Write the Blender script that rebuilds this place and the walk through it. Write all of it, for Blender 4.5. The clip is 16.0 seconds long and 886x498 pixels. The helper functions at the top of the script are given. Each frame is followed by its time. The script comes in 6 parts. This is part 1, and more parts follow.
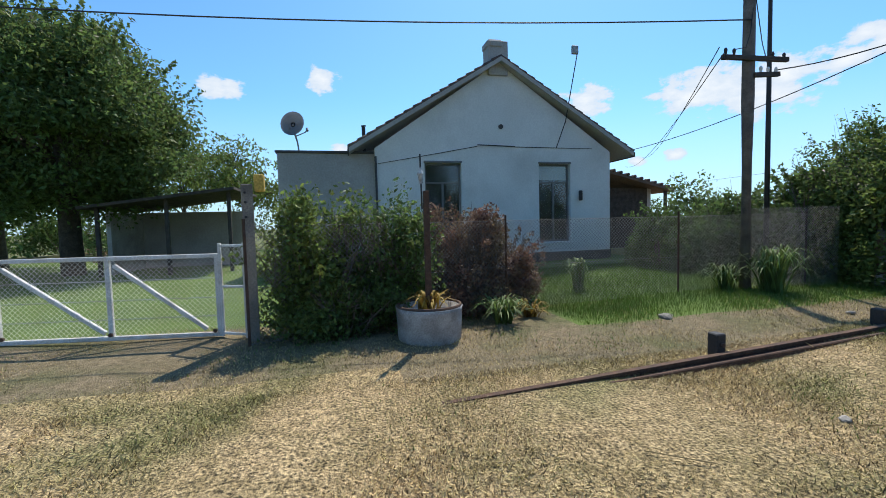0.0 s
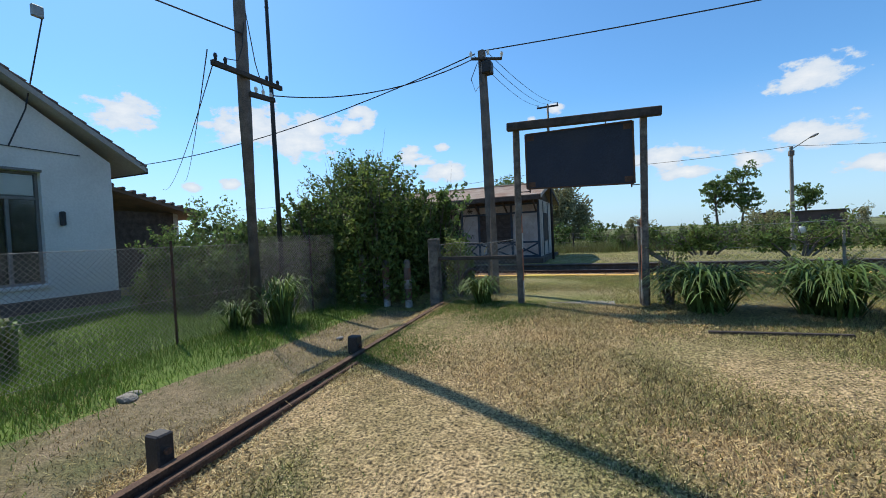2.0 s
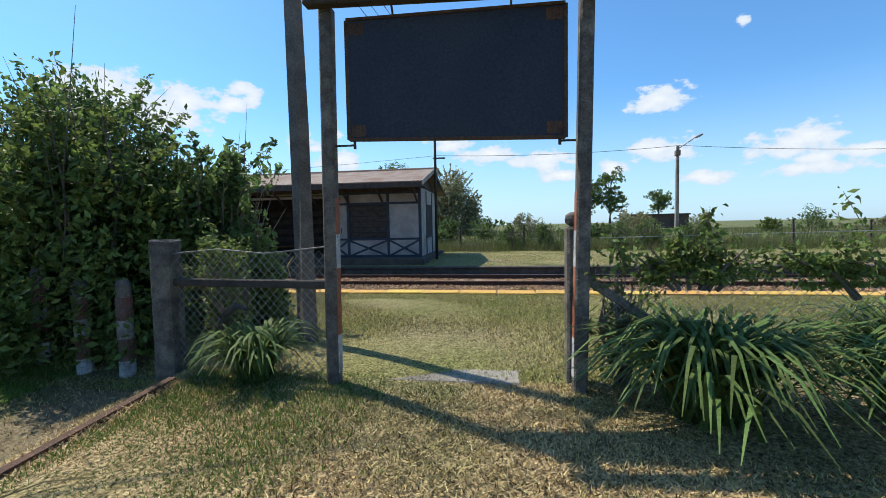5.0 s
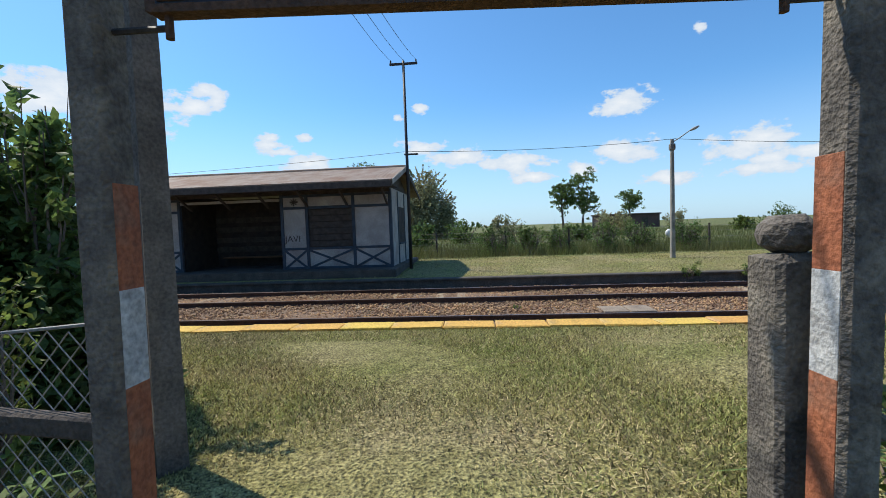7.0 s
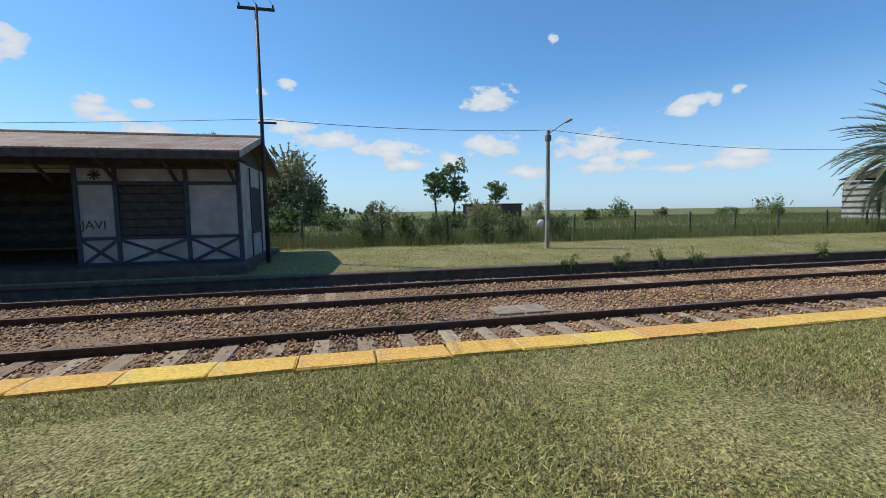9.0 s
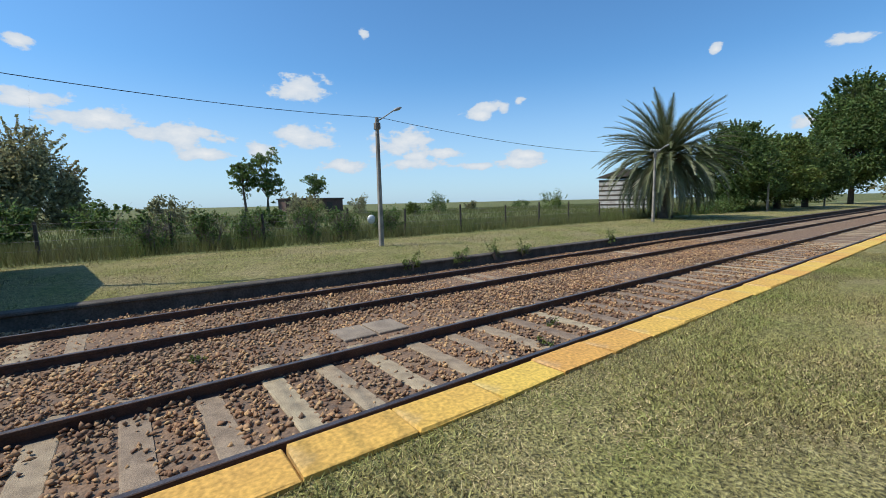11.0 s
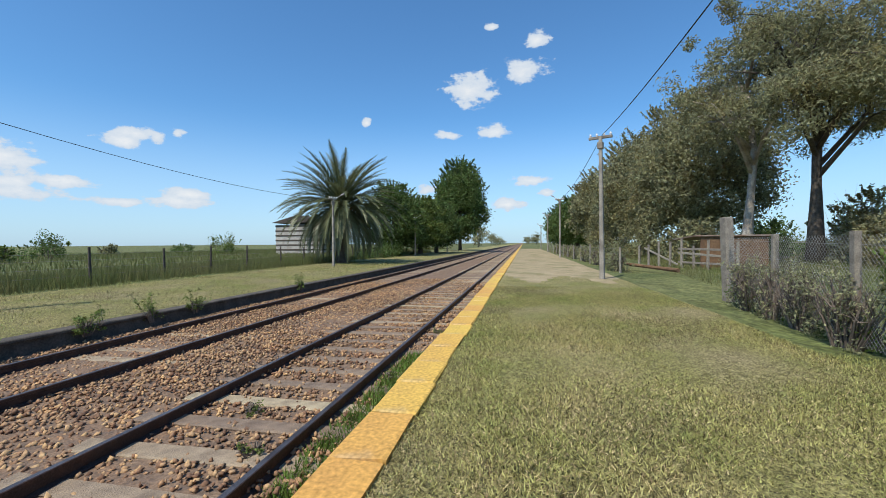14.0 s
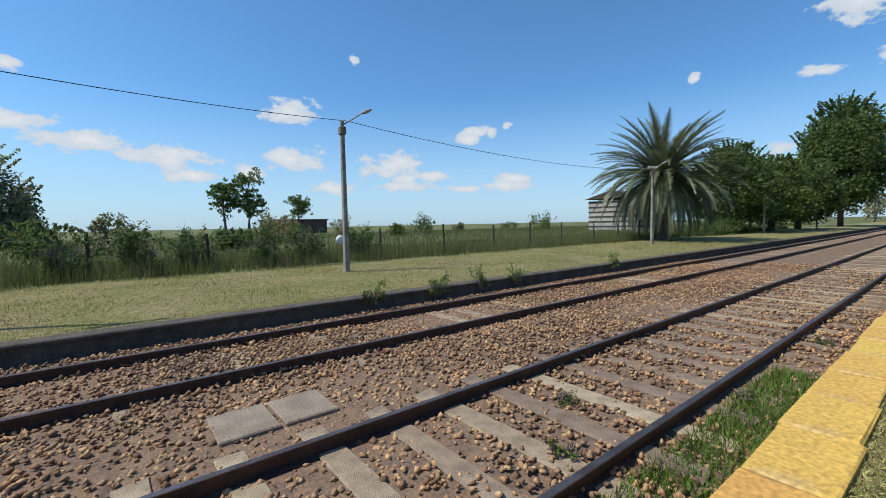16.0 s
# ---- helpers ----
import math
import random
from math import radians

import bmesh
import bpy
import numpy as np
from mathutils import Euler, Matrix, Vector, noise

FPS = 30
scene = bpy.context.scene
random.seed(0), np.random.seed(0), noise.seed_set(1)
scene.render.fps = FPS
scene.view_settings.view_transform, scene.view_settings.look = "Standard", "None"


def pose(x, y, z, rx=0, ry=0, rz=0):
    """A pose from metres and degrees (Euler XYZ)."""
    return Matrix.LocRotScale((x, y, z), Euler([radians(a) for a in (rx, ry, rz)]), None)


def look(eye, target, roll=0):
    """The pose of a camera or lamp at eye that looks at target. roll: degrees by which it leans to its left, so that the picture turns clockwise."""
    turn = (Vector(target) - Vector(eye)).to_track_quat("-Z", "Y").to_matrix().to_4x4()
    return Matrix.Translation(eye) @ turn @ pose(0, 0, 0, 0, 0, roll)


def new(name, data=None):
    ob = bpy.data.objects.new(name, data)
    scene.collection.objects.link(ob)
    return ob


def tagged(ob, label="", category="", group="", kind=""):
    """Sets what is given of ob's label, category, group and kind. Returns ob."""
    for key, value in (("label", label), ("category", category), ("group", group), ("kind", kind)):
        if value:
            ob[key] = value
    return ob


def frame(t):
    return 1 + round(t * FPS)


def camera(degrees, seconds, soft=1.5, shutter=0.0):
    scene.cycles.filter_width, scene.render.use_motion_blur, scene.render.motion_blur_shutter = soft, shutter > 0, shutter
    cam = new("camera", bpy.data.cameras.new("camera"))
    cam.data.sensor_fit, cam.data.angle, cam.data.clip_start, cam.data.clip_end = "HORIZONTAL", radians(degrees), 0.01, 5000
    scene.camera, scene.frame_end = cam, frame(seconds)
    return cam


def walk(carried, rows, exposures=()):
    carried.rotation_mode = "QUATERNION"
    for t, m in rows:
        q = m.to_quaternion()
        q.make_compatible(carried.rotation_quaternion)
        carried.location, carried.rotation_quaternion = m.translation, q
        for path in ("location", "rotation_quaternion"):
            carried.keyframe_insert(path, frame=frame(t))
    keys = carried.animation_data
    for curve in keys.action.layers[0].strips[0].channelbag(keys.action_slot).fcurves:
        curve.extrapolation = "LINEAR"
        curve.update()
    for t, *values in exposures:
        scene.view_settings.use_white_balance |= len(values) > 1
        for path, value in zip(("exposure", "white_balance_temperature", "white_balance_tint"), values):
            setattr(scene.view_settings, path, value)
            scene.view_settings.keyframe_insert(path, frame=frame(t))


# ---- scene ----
cam = camera(93.1, 16.0, soft=0.9)
PATH = [
    (0, (3.584, 1.114, 1.259), (1.632, 1.532, 1.143), -1.5),
    (0.5, (3.196, 1.491, 1.224), (1.327, 2.205, 1.19), -1.7),
    (1, (2.935, 1.992, 1.205), (1.338, 3.196, 1.161), -3.3),
    (1.5, (2.822, 2.483, 1.244), (1.548, 4.024, 1.192), -3.1),
    (2, (2.747, 3.12, 1.264), (1.979, 4.966, 1.205), -2.7),
    (2.5, (2.757, 3.711, 1.239), (2.239, 5.64, 1.136), -2.3),
    (3, (2.669, 4.452, 1.227), (2.254, 6.404, 1.089), -1.6),
    (3.5, (2.628, 5.103, 1.24), (2.257, 7.063, 1.086), -1.6),
    (4, (2.59, 5.807, 1.281), (2.259, 7.774, 1.135), -1.4),
    (4.5, (2.544, 6.47, 1.344), (2.266, 8.445, 1.2), -1.1),
    (4.7, (2.567, 6.772, 1.313), (2.28, 8.747, 1.195), -1.0),
    (6.8, (2.203, 9.184, 1.405), (2.036, 11.175, 1.304), -2.0),
    (7, (2.193, 9.388, 1.406), (2.036, 11.378, 1.303), -2.0),
    (7.5, (2.164, 9.782, 1.425), (2.021, 11.775, 1.315), -2.05),
    (8, (2.09, 10.298, 1.435), (2.024, 12.293, 1.312), -2.3),
    (8.5, (2.133, 10.773, 1.436), (2.229, 12.762, 1.268), -2.0),
    (9, (2.206, 11.235, 1.428), (2.641, 13.178, 1.248), -0.7),
    (9.2, (2.236, 11.387, 1.457), (2.769, 13.305, 1.265), -0.9),
    (11.3, (2.622, 13.209, 1.459), (3.969, 14.675, 1.268), -0.6),
    (11.5, (2.698, 13.334, 1.454), (4.162, 14.687, 1.294), -0.2),
    (12, (2.947, 13.632, 1.451), (4.638, 14.693, 1.338), -0.1),
    (12.5, (3.184, 13.855, 1.386), (4.981, 14.731, 1.317), -0.3),
    (13, (3.404, 14.069, 1.401), (5.295, 14.716, 1.357), -0.4),
    (13.5, (3.552, 14.198, 1.385), (5.509, 14.61, 1.355), -0.9),
    (14, (3.627, 14.248, 1.372), (5.591, 14.625, 1.345), -0.4),
    (14.5, (3.649, 14.278, 1.375), (5.603, 14.705, 1.347), -0.1),
    (15, (3.773, 14.37, 1.362), (5.646, 15.069, 1.322), 0.7),
    (15.5, (3.971, 14.505, 1.321), (5.682, 15.54, 1.268), 1.2),
    (16, (4.33, 14.752, 1.304), (5.567, 16.319, 1.187), -1.1),
]
EXPOSURES = ((0, 0.17), (1.0, 0.16), (2.0, 0.06), (3.2, 0.1), (4.7, 0.2), (7.0, 0.08), (8.3, -0.1), (9.2, -0.1), (11.5, -0.06), (14.5, 0.0), (16, -0.12))
walk(cam, [(t, look(eye, target, roll)) for t, eye, target, roll in PATH], EXPOSURES)

# ---- light ----
SUN_TO = Vector((-0.895, 0.447, 0)).normalized()
SUN_EL = radians(56)
sun_dir = Vector((SUN_TO.x * math.cos(SUN_EL), SUN_TO.y * math.cos(SUN_EL), math.sin(SUN_EL)))
sun = new("sun", bpy.data.lights.new("sun", "SUN"))
sun.data.energy, sun.data.angle, sun.data.color = 4.9, radians(0.55), (1.0, 0.93, 0.80)
sun.matrix_world = look(sun_dir * 50, (0, 0, 0))
world = bpy.data.worlds.new("world")
scene.world = world
world.use_nodes = True
W = world.node_tree
SKY_STRENGTH = 0.145


def wnode(kind, **props):
    n = W.nodes.new(kind)
    for k, v in props.items():
        if k == "op":
            n.operation = v
        elif k == "val":
            for i, x in v.items():
                n.inputs[i].default_value = x
    return n


def build_sky():
    W.nodes.clear()
    link = W.links.new
    sky = wnode("ShaderNodeTexSky")
    sky.sky_type, sky.sun_disc = "NISHITA", False
    sky.sun_elevation, sky.sun_rotation = SUN_EL, math.atan2(SUN_TO.x, SUN_TO.y)
    sky.air_density, sky.dust_density, sky.ozone_density = 1.0, 0.6, 2.2
    tc = wnode("ShaderNodeTexCoord")
    sep = wnode("ShaderNodeSeparateXYZ")
    link(tc.outputs["Generated"], sep.inputs[0])
    az = wnode("ShaderNodeMath", op="ARCTAN2")
    link(sep.outputs[0], az.inputs[0])
    link(sep.outputs[1], az.inputs[1])
    el = wnode("ShaderNodeMath", op="ARCSINE")
    link(sep.outputs[2], el.inputs[0])
    co = wnode("ShaderNodeCombineXYZ")
    link(az.outputs[0], co.inputs[0])
    link(el.outputs[0], co.inputs[1])
    # cumulus: compass degrees from +y towards +x, height, half width, half height
    puffs = CLOUDS
    last = None
    for a, e, w, h in puffs:
        s = wnode("ShaderNodeVectorMath", op="SUBTRACT", val={1: (radians(a), radians(e), 0)})
        link(co.outputs[0], s.inputs[0])
        m = wnode("ShaderNodeVectorMath", op="MULTIPLY", val={1: (1 / radians(w), 1 / radians(h), 1)})
        link(s.outputs[0], m.inputs[0])
        ln = wnode("ShaderNodeVectorMath", op="LENGTH")
        link(m.outputs[0], ln.inputs[0])
        if last is None:
            last = ln.outputs["Value"]
        else:
            mn = wnode("ShaderNodeMath", op="SMOOTH_MIN", val={2: 0.35})
            link(last, mn.inputs[0])
            link(ln.outputs["Value"], mn.inputs[1])
            last = mn.outputs[0]
    noi = wnode("ShaderNodeTexNoise", val={"Scale": 24.0, "Detail": 10.0, "Roughness": 0.6})
    sc = wnode("ShaderNodeVectorMath", op="MULTIPLY", val={1: (1.0, 1.7, 1.0)})
    link(co.outputs[0], sc.inputs[0])
    link(sc.outputs[0], noi.inputs["Vector"])
    k = wnode("ShaderNodeMath", op="MULTIPLY_ADD", val={1: 2.6, 2: -1.3})
    link(noi.outputs["Fac"], k.inputs[0])
    d = wnode("ShaderNodeMath", op="SUBTRACT")
    link(k.outputs[0], d.inputs[0])
    link(last, d.inputs[1])
    mask = wnode("ShaderNodeMapRange", val={"From Min": -1.02, "From Max": -0.62, "To Min": 0.0, "To Max": 0.95})
    mask.interpolation_type = "SMOOTHSTEP"
    link(d.outputs[0], mask.inputs["Value"])
    # grey undersides, white tops
    core = wnode("ShaderNodeMapRange", val={"From Min": -0.75, "From Max": 0.4, "To Min": 0.0, "To Max": 1.0})
    link(d.outputs[0], core.inputs["Value"])
    col = wnode("ShaderNodeMix")
    col.data_type = "RGBA"
    col.inputs[6].default_value = (4.4, 5.0, 5.7, 1)
    col.inputs[7].default_value = (6.1, 6.2, 6.25, 1)
    link(core.outputs[0], col.inputs[0])
    # a thin veil of haze low on the horizon
    haze = wnode("ShaderNodeMapRange", val={"From Min": 0.0, "From Max": 0.30, "To Min": 0.6, "To Max": 0.0})
    haze.interpolation_type = "SMOOTHSTEP"
    link(el.outputs[0], haze.inputs["Value"])
    hz = wnode("ShaderNodeMix")
    hz.data_type = "RGBA"
    hz.inputs[7].default_value = (4.0, 5.15, 6.7, 1)
    link(haze.outputs[0], hz.inputs[0])
    tint = wnode("ShaderNodeMix")
    tint.data_type, tint.blend_type = "RGBA", "MULTIPLY"
    tint.inputs[0].default_value = 1.0
    tint.inputs[7].default_value = (0.585, 0.965, 1.21, 1)
    link(sky.outputs[0], tint.inputs[6])
    link(tint.outputs[2], hz.inputs[6])
    mix = wnode("ShaderNodeMix")
    mix.data_type = "RGBA"
    link(mask.outputs[0], mix.inputs[0])
    link(hz.outputs[2], mix.inputs[6])
    link(col.outputs[2], mix.inputs[7])
    bg = wnode("ShaderNodeBackground", val={"Strength": SKY_STRENGTH})
    link(mix.outputs[2], bg.inputs[0])
    out = wnode("ShaderNodeOutputWorld")
    link(bg.outputs[0], out.inputs[0])


CLOUDS = (
    (-59, 14.7, 3.7, 2.0), (-48, 14.0, 3.8, 2.1), (-41, 13.0, 6.2, 2.3), (-34, 14.7, 1.9, 1.2), (-53, 7.1, 1.3, 0.6), (-49, 7.5, 1.6, 0.7), (-26, 10.9, 2.2, 0.8), (-22, 8.6, 3.5, 1.5), (6, 7.9, 2.3, 1.5), (6, 5.8, 1.3, 0.8), (-105, 16.4, 2.9, 1.4), (-93, 18.2, 2.1, 1.6), (-91, 10.2, 1.5, 0.6), (19, 14.3, 3.7, 1.7), (27, 20.7, 0.7, 0.7), (42, 11.3, 2.5, 1.0), (45, 11.9, 0.9, 0.8), (-7, 15.5, 1.1, 0.7), (-10, 14.5, 0.8, 0.6), (-26, 11.7, 1.5, 0.7), (-22, 11.9, 1.2, 0.6), (-25, 10.1, 2.4, 0.7), (-32, 15.5, 1.3, 1.2), (-7, 10.7, 3.4, 1.1), (-2, 9.3, 4.3, 1.3), (5, 8.4, 5.7, 1.2), (8, 6.2, 3.2, 0.7), (14, 6.7, 1.9, 1.1), (19, 8.6, 4.2, 1.7), (24, 5.0, 2.8, 1.1), (31, 7.6, 4.2, 1.6), (33, 5.2, 4.1, 0.9), (47, 5.0, 3.2, 0.9), (-45, 14.6, 4.7, 2.3), (-39, 14.4, 4.6, 1.9), (-33, 16.5, 2.3, 1.2), (33, 8.6, 3.0, 1.4), (37, 6.6, 2.7, 0.7), (33, 6.1, 1.9, 0.7), (43, 12.1, 2.4, 0.9), (47, 12.7, 0.8, 0.7), (48, 5.8, 2.9, 0.9), (83, 19.9, 3.8, 2.0), (90, 21.8, 3.5, 1.4), (92, 25.2, 1.8, 0.9), (86, 26.9, 1.1, 0.5), (80, 14.3, 1.7, 0.7), (86, 14.7, 2.1, 1.0), (69, 15.8, 0.6, 0.6), (91, 8.2, 2.9, 0.8), (88, 5.3, 2.2, 1.1), (77, 7.3, 1.5, 0.7), (93, 6.6, 1.3, 0.6), (41, 4.8, 3.0, 0.6),
)
build_sky()

# ---- materials ----
def mat(name, a, b=None, scale=4.0, rough=0.85, metal=0.0, bump=0.3, fine=60.0, island=0.0, stain=None, obj=0.0, spec=0.3, transl=0.0, con=0.28):
    """Two base colours mixed by noise at two scales, optional stain colour, per-piece variation and bump."""
    m = bpy.data.materials.new(name)
    m.use_nodes = True
    t = m.node_tree
    N, L = t.nodes, t.links
    p = N["Principled BSDF"]
    b = b or tuple(c * 0.75 for c in a)
    geo = N.new("ShaderNodeNewGeometry")
    co = N.new("ShaderNodeTexCoord")
    vec = geo.outputs["Position"] if obj == 0 else co.outputs["Object"]
    n1 = N.new("ShaderNodeTexNoise")
    n1.inputs["Scale"].default_value, n1.inputs["Detail"].default_value = scale, 5
    L.new(vec, n1.inputs["Vector"])
    n2 = N.new("ShaderNodeTexNoise")
    n2.inputs["Scale"].default_value, n2.inputs["Detail"].default_value = fine, 3
    L.new(vec, n2.inputs["Vector"])
    r = N.new("ShaderNodeMapRange")
    r.inputs[1].default_value, r.inputs[2].default_value = 0.35, 0.65
    L.new(n1.outputs[0], r.inputs[0])
    mx = N.new("ShaderNodeMix")
    mx.data_type = "RGBA"
    mx.inputs[6].default_value, mx.inputs[7].default_value = (*a, 1), (*b, 1)
    L.new(r.outputs[0], mx.inputs[0])
    c = mx.outputs[2]
    if stain:
        n3 = N.new("ShaderNodeTexNoise")
        n3.inputs["Scale"].default_value, n3.inputs["Detail"].default_value = scale * 0.37 + 0.2, 7
        L.new(vec, n3.inputs["Vector"])
        r3 = N.new("ShaderNodeMapRange")
        r3.inputs[1].default_value, r3.inputs[2].default_value = 0.5, 0.68
        L.new(n3.outputs[0], r3.inputs[0])
        m3 = N.new("ShaderNodeMix")
        m3.data_type = "RGBA"
        m3.inputs[7].default_value = (*stain, 1)
        L.new(r3.outputs[0], m3.inputs[0])
        L.new(c, m3.inputs[6])
        c = m3.outputs[2]
    hsv = N.new("ShaderNodeHueSaturation")
    if con > 0.4:
        n4 = N.new("ShaderNodeTexNoise")
        n4.inputs["Scale"].default_value, n4.inputs["Detail"].default_value = fine * 0.2, 6
        L.new(vec, n4.inputs["Vector"])
        r4 = N.new("ShaderNodeMapRange")
        r4.inputs[1].default_value, r4.inputs[2].default_value = 0.42, 0.64
        r4.inputs[3].default_value, r4.inputs[4].default_value = 0.0, 0.75
        L.new(n4.outputs[0], r4.inputs[0])
        m4 = N.new("ShaderNodeMix")
        m4.data_type, m4.blend_type = "RGBA", "MULTIPLY"
        m4.inputs[7].default_value = (0.55, 0.55, 0.48, 1)
        L.new(r4.outputs[0], m4.inputs[0])
        L.new(c, m4.inputs[6])
        c = m4.outputs[2]
    v = N.new("ShaderNodeMapRange")
    v.inputs[1].default_value, v.inputs[2].default_value = 0.3, 0.7
    v.inputs[3].default_value, v.inputs[4].default_value = 1 - con, 1 + con
    L.new(n2.outputs[0], v.inputs[0])
    val = v.outputs[0]
    if island or obj:
        src = geo.outputs["Random Per Island"]
        if obj:
            oi = N.new("ShaderNodeObjectInfo")
            src = oi.outputs["Random"]
        k = N.new("ShaderNodeMapRange")
        k.inputs[3].default_value, k.inputs[4].default_value = 1 - (island or obj), 1 + (island or obj)
        L.new(src, k.inputs[0])
        mu = N.new("ShaderNodeMath")
        mu.operation = "MULTIPLY"
        L.new(val, mu.inputs[0])
        L.new(k.outputs[0], mu.inputs[1])
        val = mu.outputs[0]
        hr = N.new("ShaderNodeMapRange")
        hr.inputs[3].default_value, hr.inputs[4].default_value = 0.485, 0.515
        L.new(src, hr.inputs[0])
        L.new(hr.outputs[0], hsv.inputs["Hue"])
    L.new(val, hsv.inputs["Value"])
    L.new(c, hsv.inputs["Color"])
    L.new(hsv.outputs[0], p.inputs["Base Color"])
    p.inputs["Roughness"].default_value, p.inputs["Metallic"].default_value = rough, metal
    p.inputs["Specular IOR Level"].default_value = spec
    if bump:
        bn = N.new("ShaderNodeBump")
        bn.inputs["Strength"].default_value, bn.inputs["Distance"].default_value = bump, 0.02 if con < 0.4 else 0.05
        L.new(n2.outputs[0], bn.inputs["Height"])
        L.new(bn.outputs[0], p.inputs["Normal"])
    if transl:
        tr = N.new("ShaderNodeBsdfTranslucent")
        L.new(hsv.outputs[0], tr.inputs["Color"])
        ms = N.new("ShaderNodeMixShader")
        ms.inputs[0].default_value = transl
        L.new(p.outputs[0], ms.inputs[1])
        L.new(tr.outputs[0], ms.inputs[2])
        L.new(ms.outputs[0], N["Material Output"].inputs["Surface"])
    return m


M_YARD = mat("dry_yard_grass", (0.46, 0.335, 0.18), (0.34, 0.26, 0.13), 0.9, 0.95, fine=42, bump=1.0, con=0.85, stain=(0.23, 0.215, 0.09))
M_PLAT = mat("mown_platform_grass", (0.235, 0.23, 0.075), (0.32, 0.275, 0.12), 0.7, 0.95, fine=44, bump=1.0, con=0.85, stain=(0.33, 0.275, 0.14))
M_LAWN = mat("garden_lawn", (0.11, 0.17, 0.03), (0.085, 0.13, 0.026), 1.5, 0.95, fine=40, bump=0.9)
M_FIELD = mat("pasture_grass", (0.12, 0.145, 0.045), (0.165, 0.16, 0.065), 0.12, 0.95, fine=9, bump=0.8, con=0.5, stain=(0.075, 0.10, 0.03))
M_BARE = mat("bare_trodden_soil", (0.25, 0.195, 0.12), (0.19, 0.155, 0.09), 1.6, 0.95, fine=60, bump=0.7, con=0.5, stain=(0.14, 0.14, 0.06))
M_DIRT = mat("sandy_dirt", (0.36, 0.29, 0.18), (0.28, 0.225, 0.13), 1.2, 0.95, fine=70, bump=0.5, stain=(0.19, 0.175, 0.08))
M_BED = mat("ballast_bed", (0.22, 0.14, 0.09), (0.14, 0.10, 0.075), 9, 0.95, fine=30, bump=1.0, stain=(0.22, 0.15, 0.10))
M_STONE = mat("ballast_stone", (0.37, 0.215, 0.115), (0.25, 0.16, 0.10), 1.3, 0.9, fine=40, bump=0.3, island=0.55)
M_RAIL = mat("rusty_rail", (0.085, 0.05, 0.04), (0.05, 0.035, 0.032), 8, 0.6, metal=0.35, bump=0.3)
M_RAILTOP = mat("worn_rail_head", (0.20, 0.17, 0.16), (0.12, 0.09, 0.08), 5, 0.42, metal=0.8, bump=0.1)
M_SLEEPER = mat("weathered_sleeper", (0.34, 0.265, 0.185), (0.21, 0.16, 0.115), 5, 0.9, fine=90, bump=0.6, obj=0.3)
M_KERB = mat("yellow_painted_kerb", (0.60, 0.375, 0.085), (0.52, 0.32, 0.08), 3, 0.85, fine=30, bump=0.2, obj=0.045, stain=(0.48, 0.38, 0.22))
M_CONC = mat("weathered_concrete", (0.33, 0.30, 0.26), (0.23, 0.21, 0.18), 3, 0.9, fine=50, bump=0.4, stain=(0.16, 0.14, 0.12))
# dark grey-brown for the far platform wall and the station floor
M_CONCDARK = mat("dark_platform_concrete", (0.11, 0.095, 0.08), (0.07, 0.06, 0.05), 3, 0.95, fine=30, bump=0.6)
M_WALL = mat("white_limewash", (0.70, 0.69, 0.66), (0.64, 0.63, 0.60), 0.8, 0.9, fine=18, bump=0.04, con=0.06, stain=(0.56, 0.55, 0.52))
M_GREYWALL = mat("grey_render", (0.40, 0.38, 0.36), (0.33, 0.31, 0.29), 1.1, 0.9, fine=18, bump=0.1, con=0.1)
M_PLINTH = mat("dark_plinth", (0.09, 0.085, 0.085), (0.06, 0.06, 0.06), 2, 0.9)
M_TILE = mat("clay_roof_tile", (0.15, 0.10, 0.08), (0.10, 0.075, 0.065), 2, 0.85, obj=0.2)
M_WOODDK = mat("dark_weathered_wood", (0.085, 0.07, 0.06), (0.05, 0.042, 0.036), 6, 0.85, fine=60, bump=0.5)
M_WOODGREY = mat("grey_weathered_wood", (0.27, 0.24, 0.20), (0.19, 0.165, 0.14), 7, 0.9, fine=70, bump=0.5, obj=0.2)
M_WOODBR = mat("brown_board", (0.19, 0.11, 0.06), (0.12, 0.07, 0.04), 5, 0.9, fine=60, bump=0.4)
M_POLE = mat("timber_pole", (0.20, 0.165, 0.14), (0.13, 0.108, 0.092), 5, 0.9, fine=50, bump=0.5)
M_BLACK = mat("black_painted_steel", (0.03, 0.03, 0.033), (0.045, 0.04, 0.04), 4, 0.55, bump=0.15)
M_SIGN = mat("blank_sign_back", (0.022, 0.028, 0.045), (0.03, 0.034, 0.05), 2.5, 0.55, bump=0.1, stain=(0.035, 0.036, 0.045))
M_RUST = mat("rusty_iron", (0.13, 0.075, 0.05), (0.08, 0.05, 0.038), 9, 0.85, metal=0.2, bump=0.5)
M_GALV = mat("galvanised_wire", (0.36, 0.36, 0.35), (0.28, 0.27, 0.25), 6, 0.55, metal=0.5, bump=0)
M_WIREOLD = mat("old_fence_wire", (0.27, 0.26, 0.25), (0.20, 0.185, 0.175), 6, 0.7, metal=0.3, bump=0)
M_WHITEP = mat("white_gate_paint", (0.72, 0.71, 0.69), (0.60, 0.59, 0.57), 6, 0.6, bump=0.1, stain=(0.52, 0.47, 0.42))
# bollard band paint: worn, and darkened to carry the vine mound's shade
M_REDSHADE = mat("shaded_worn_red_paint", (0.20, 0.09, 0.065), (0.14, 0.075, 0.06), 12, 0.9, fine=60, bump=0.4, stain=(0.15, 0.12, 0.10))
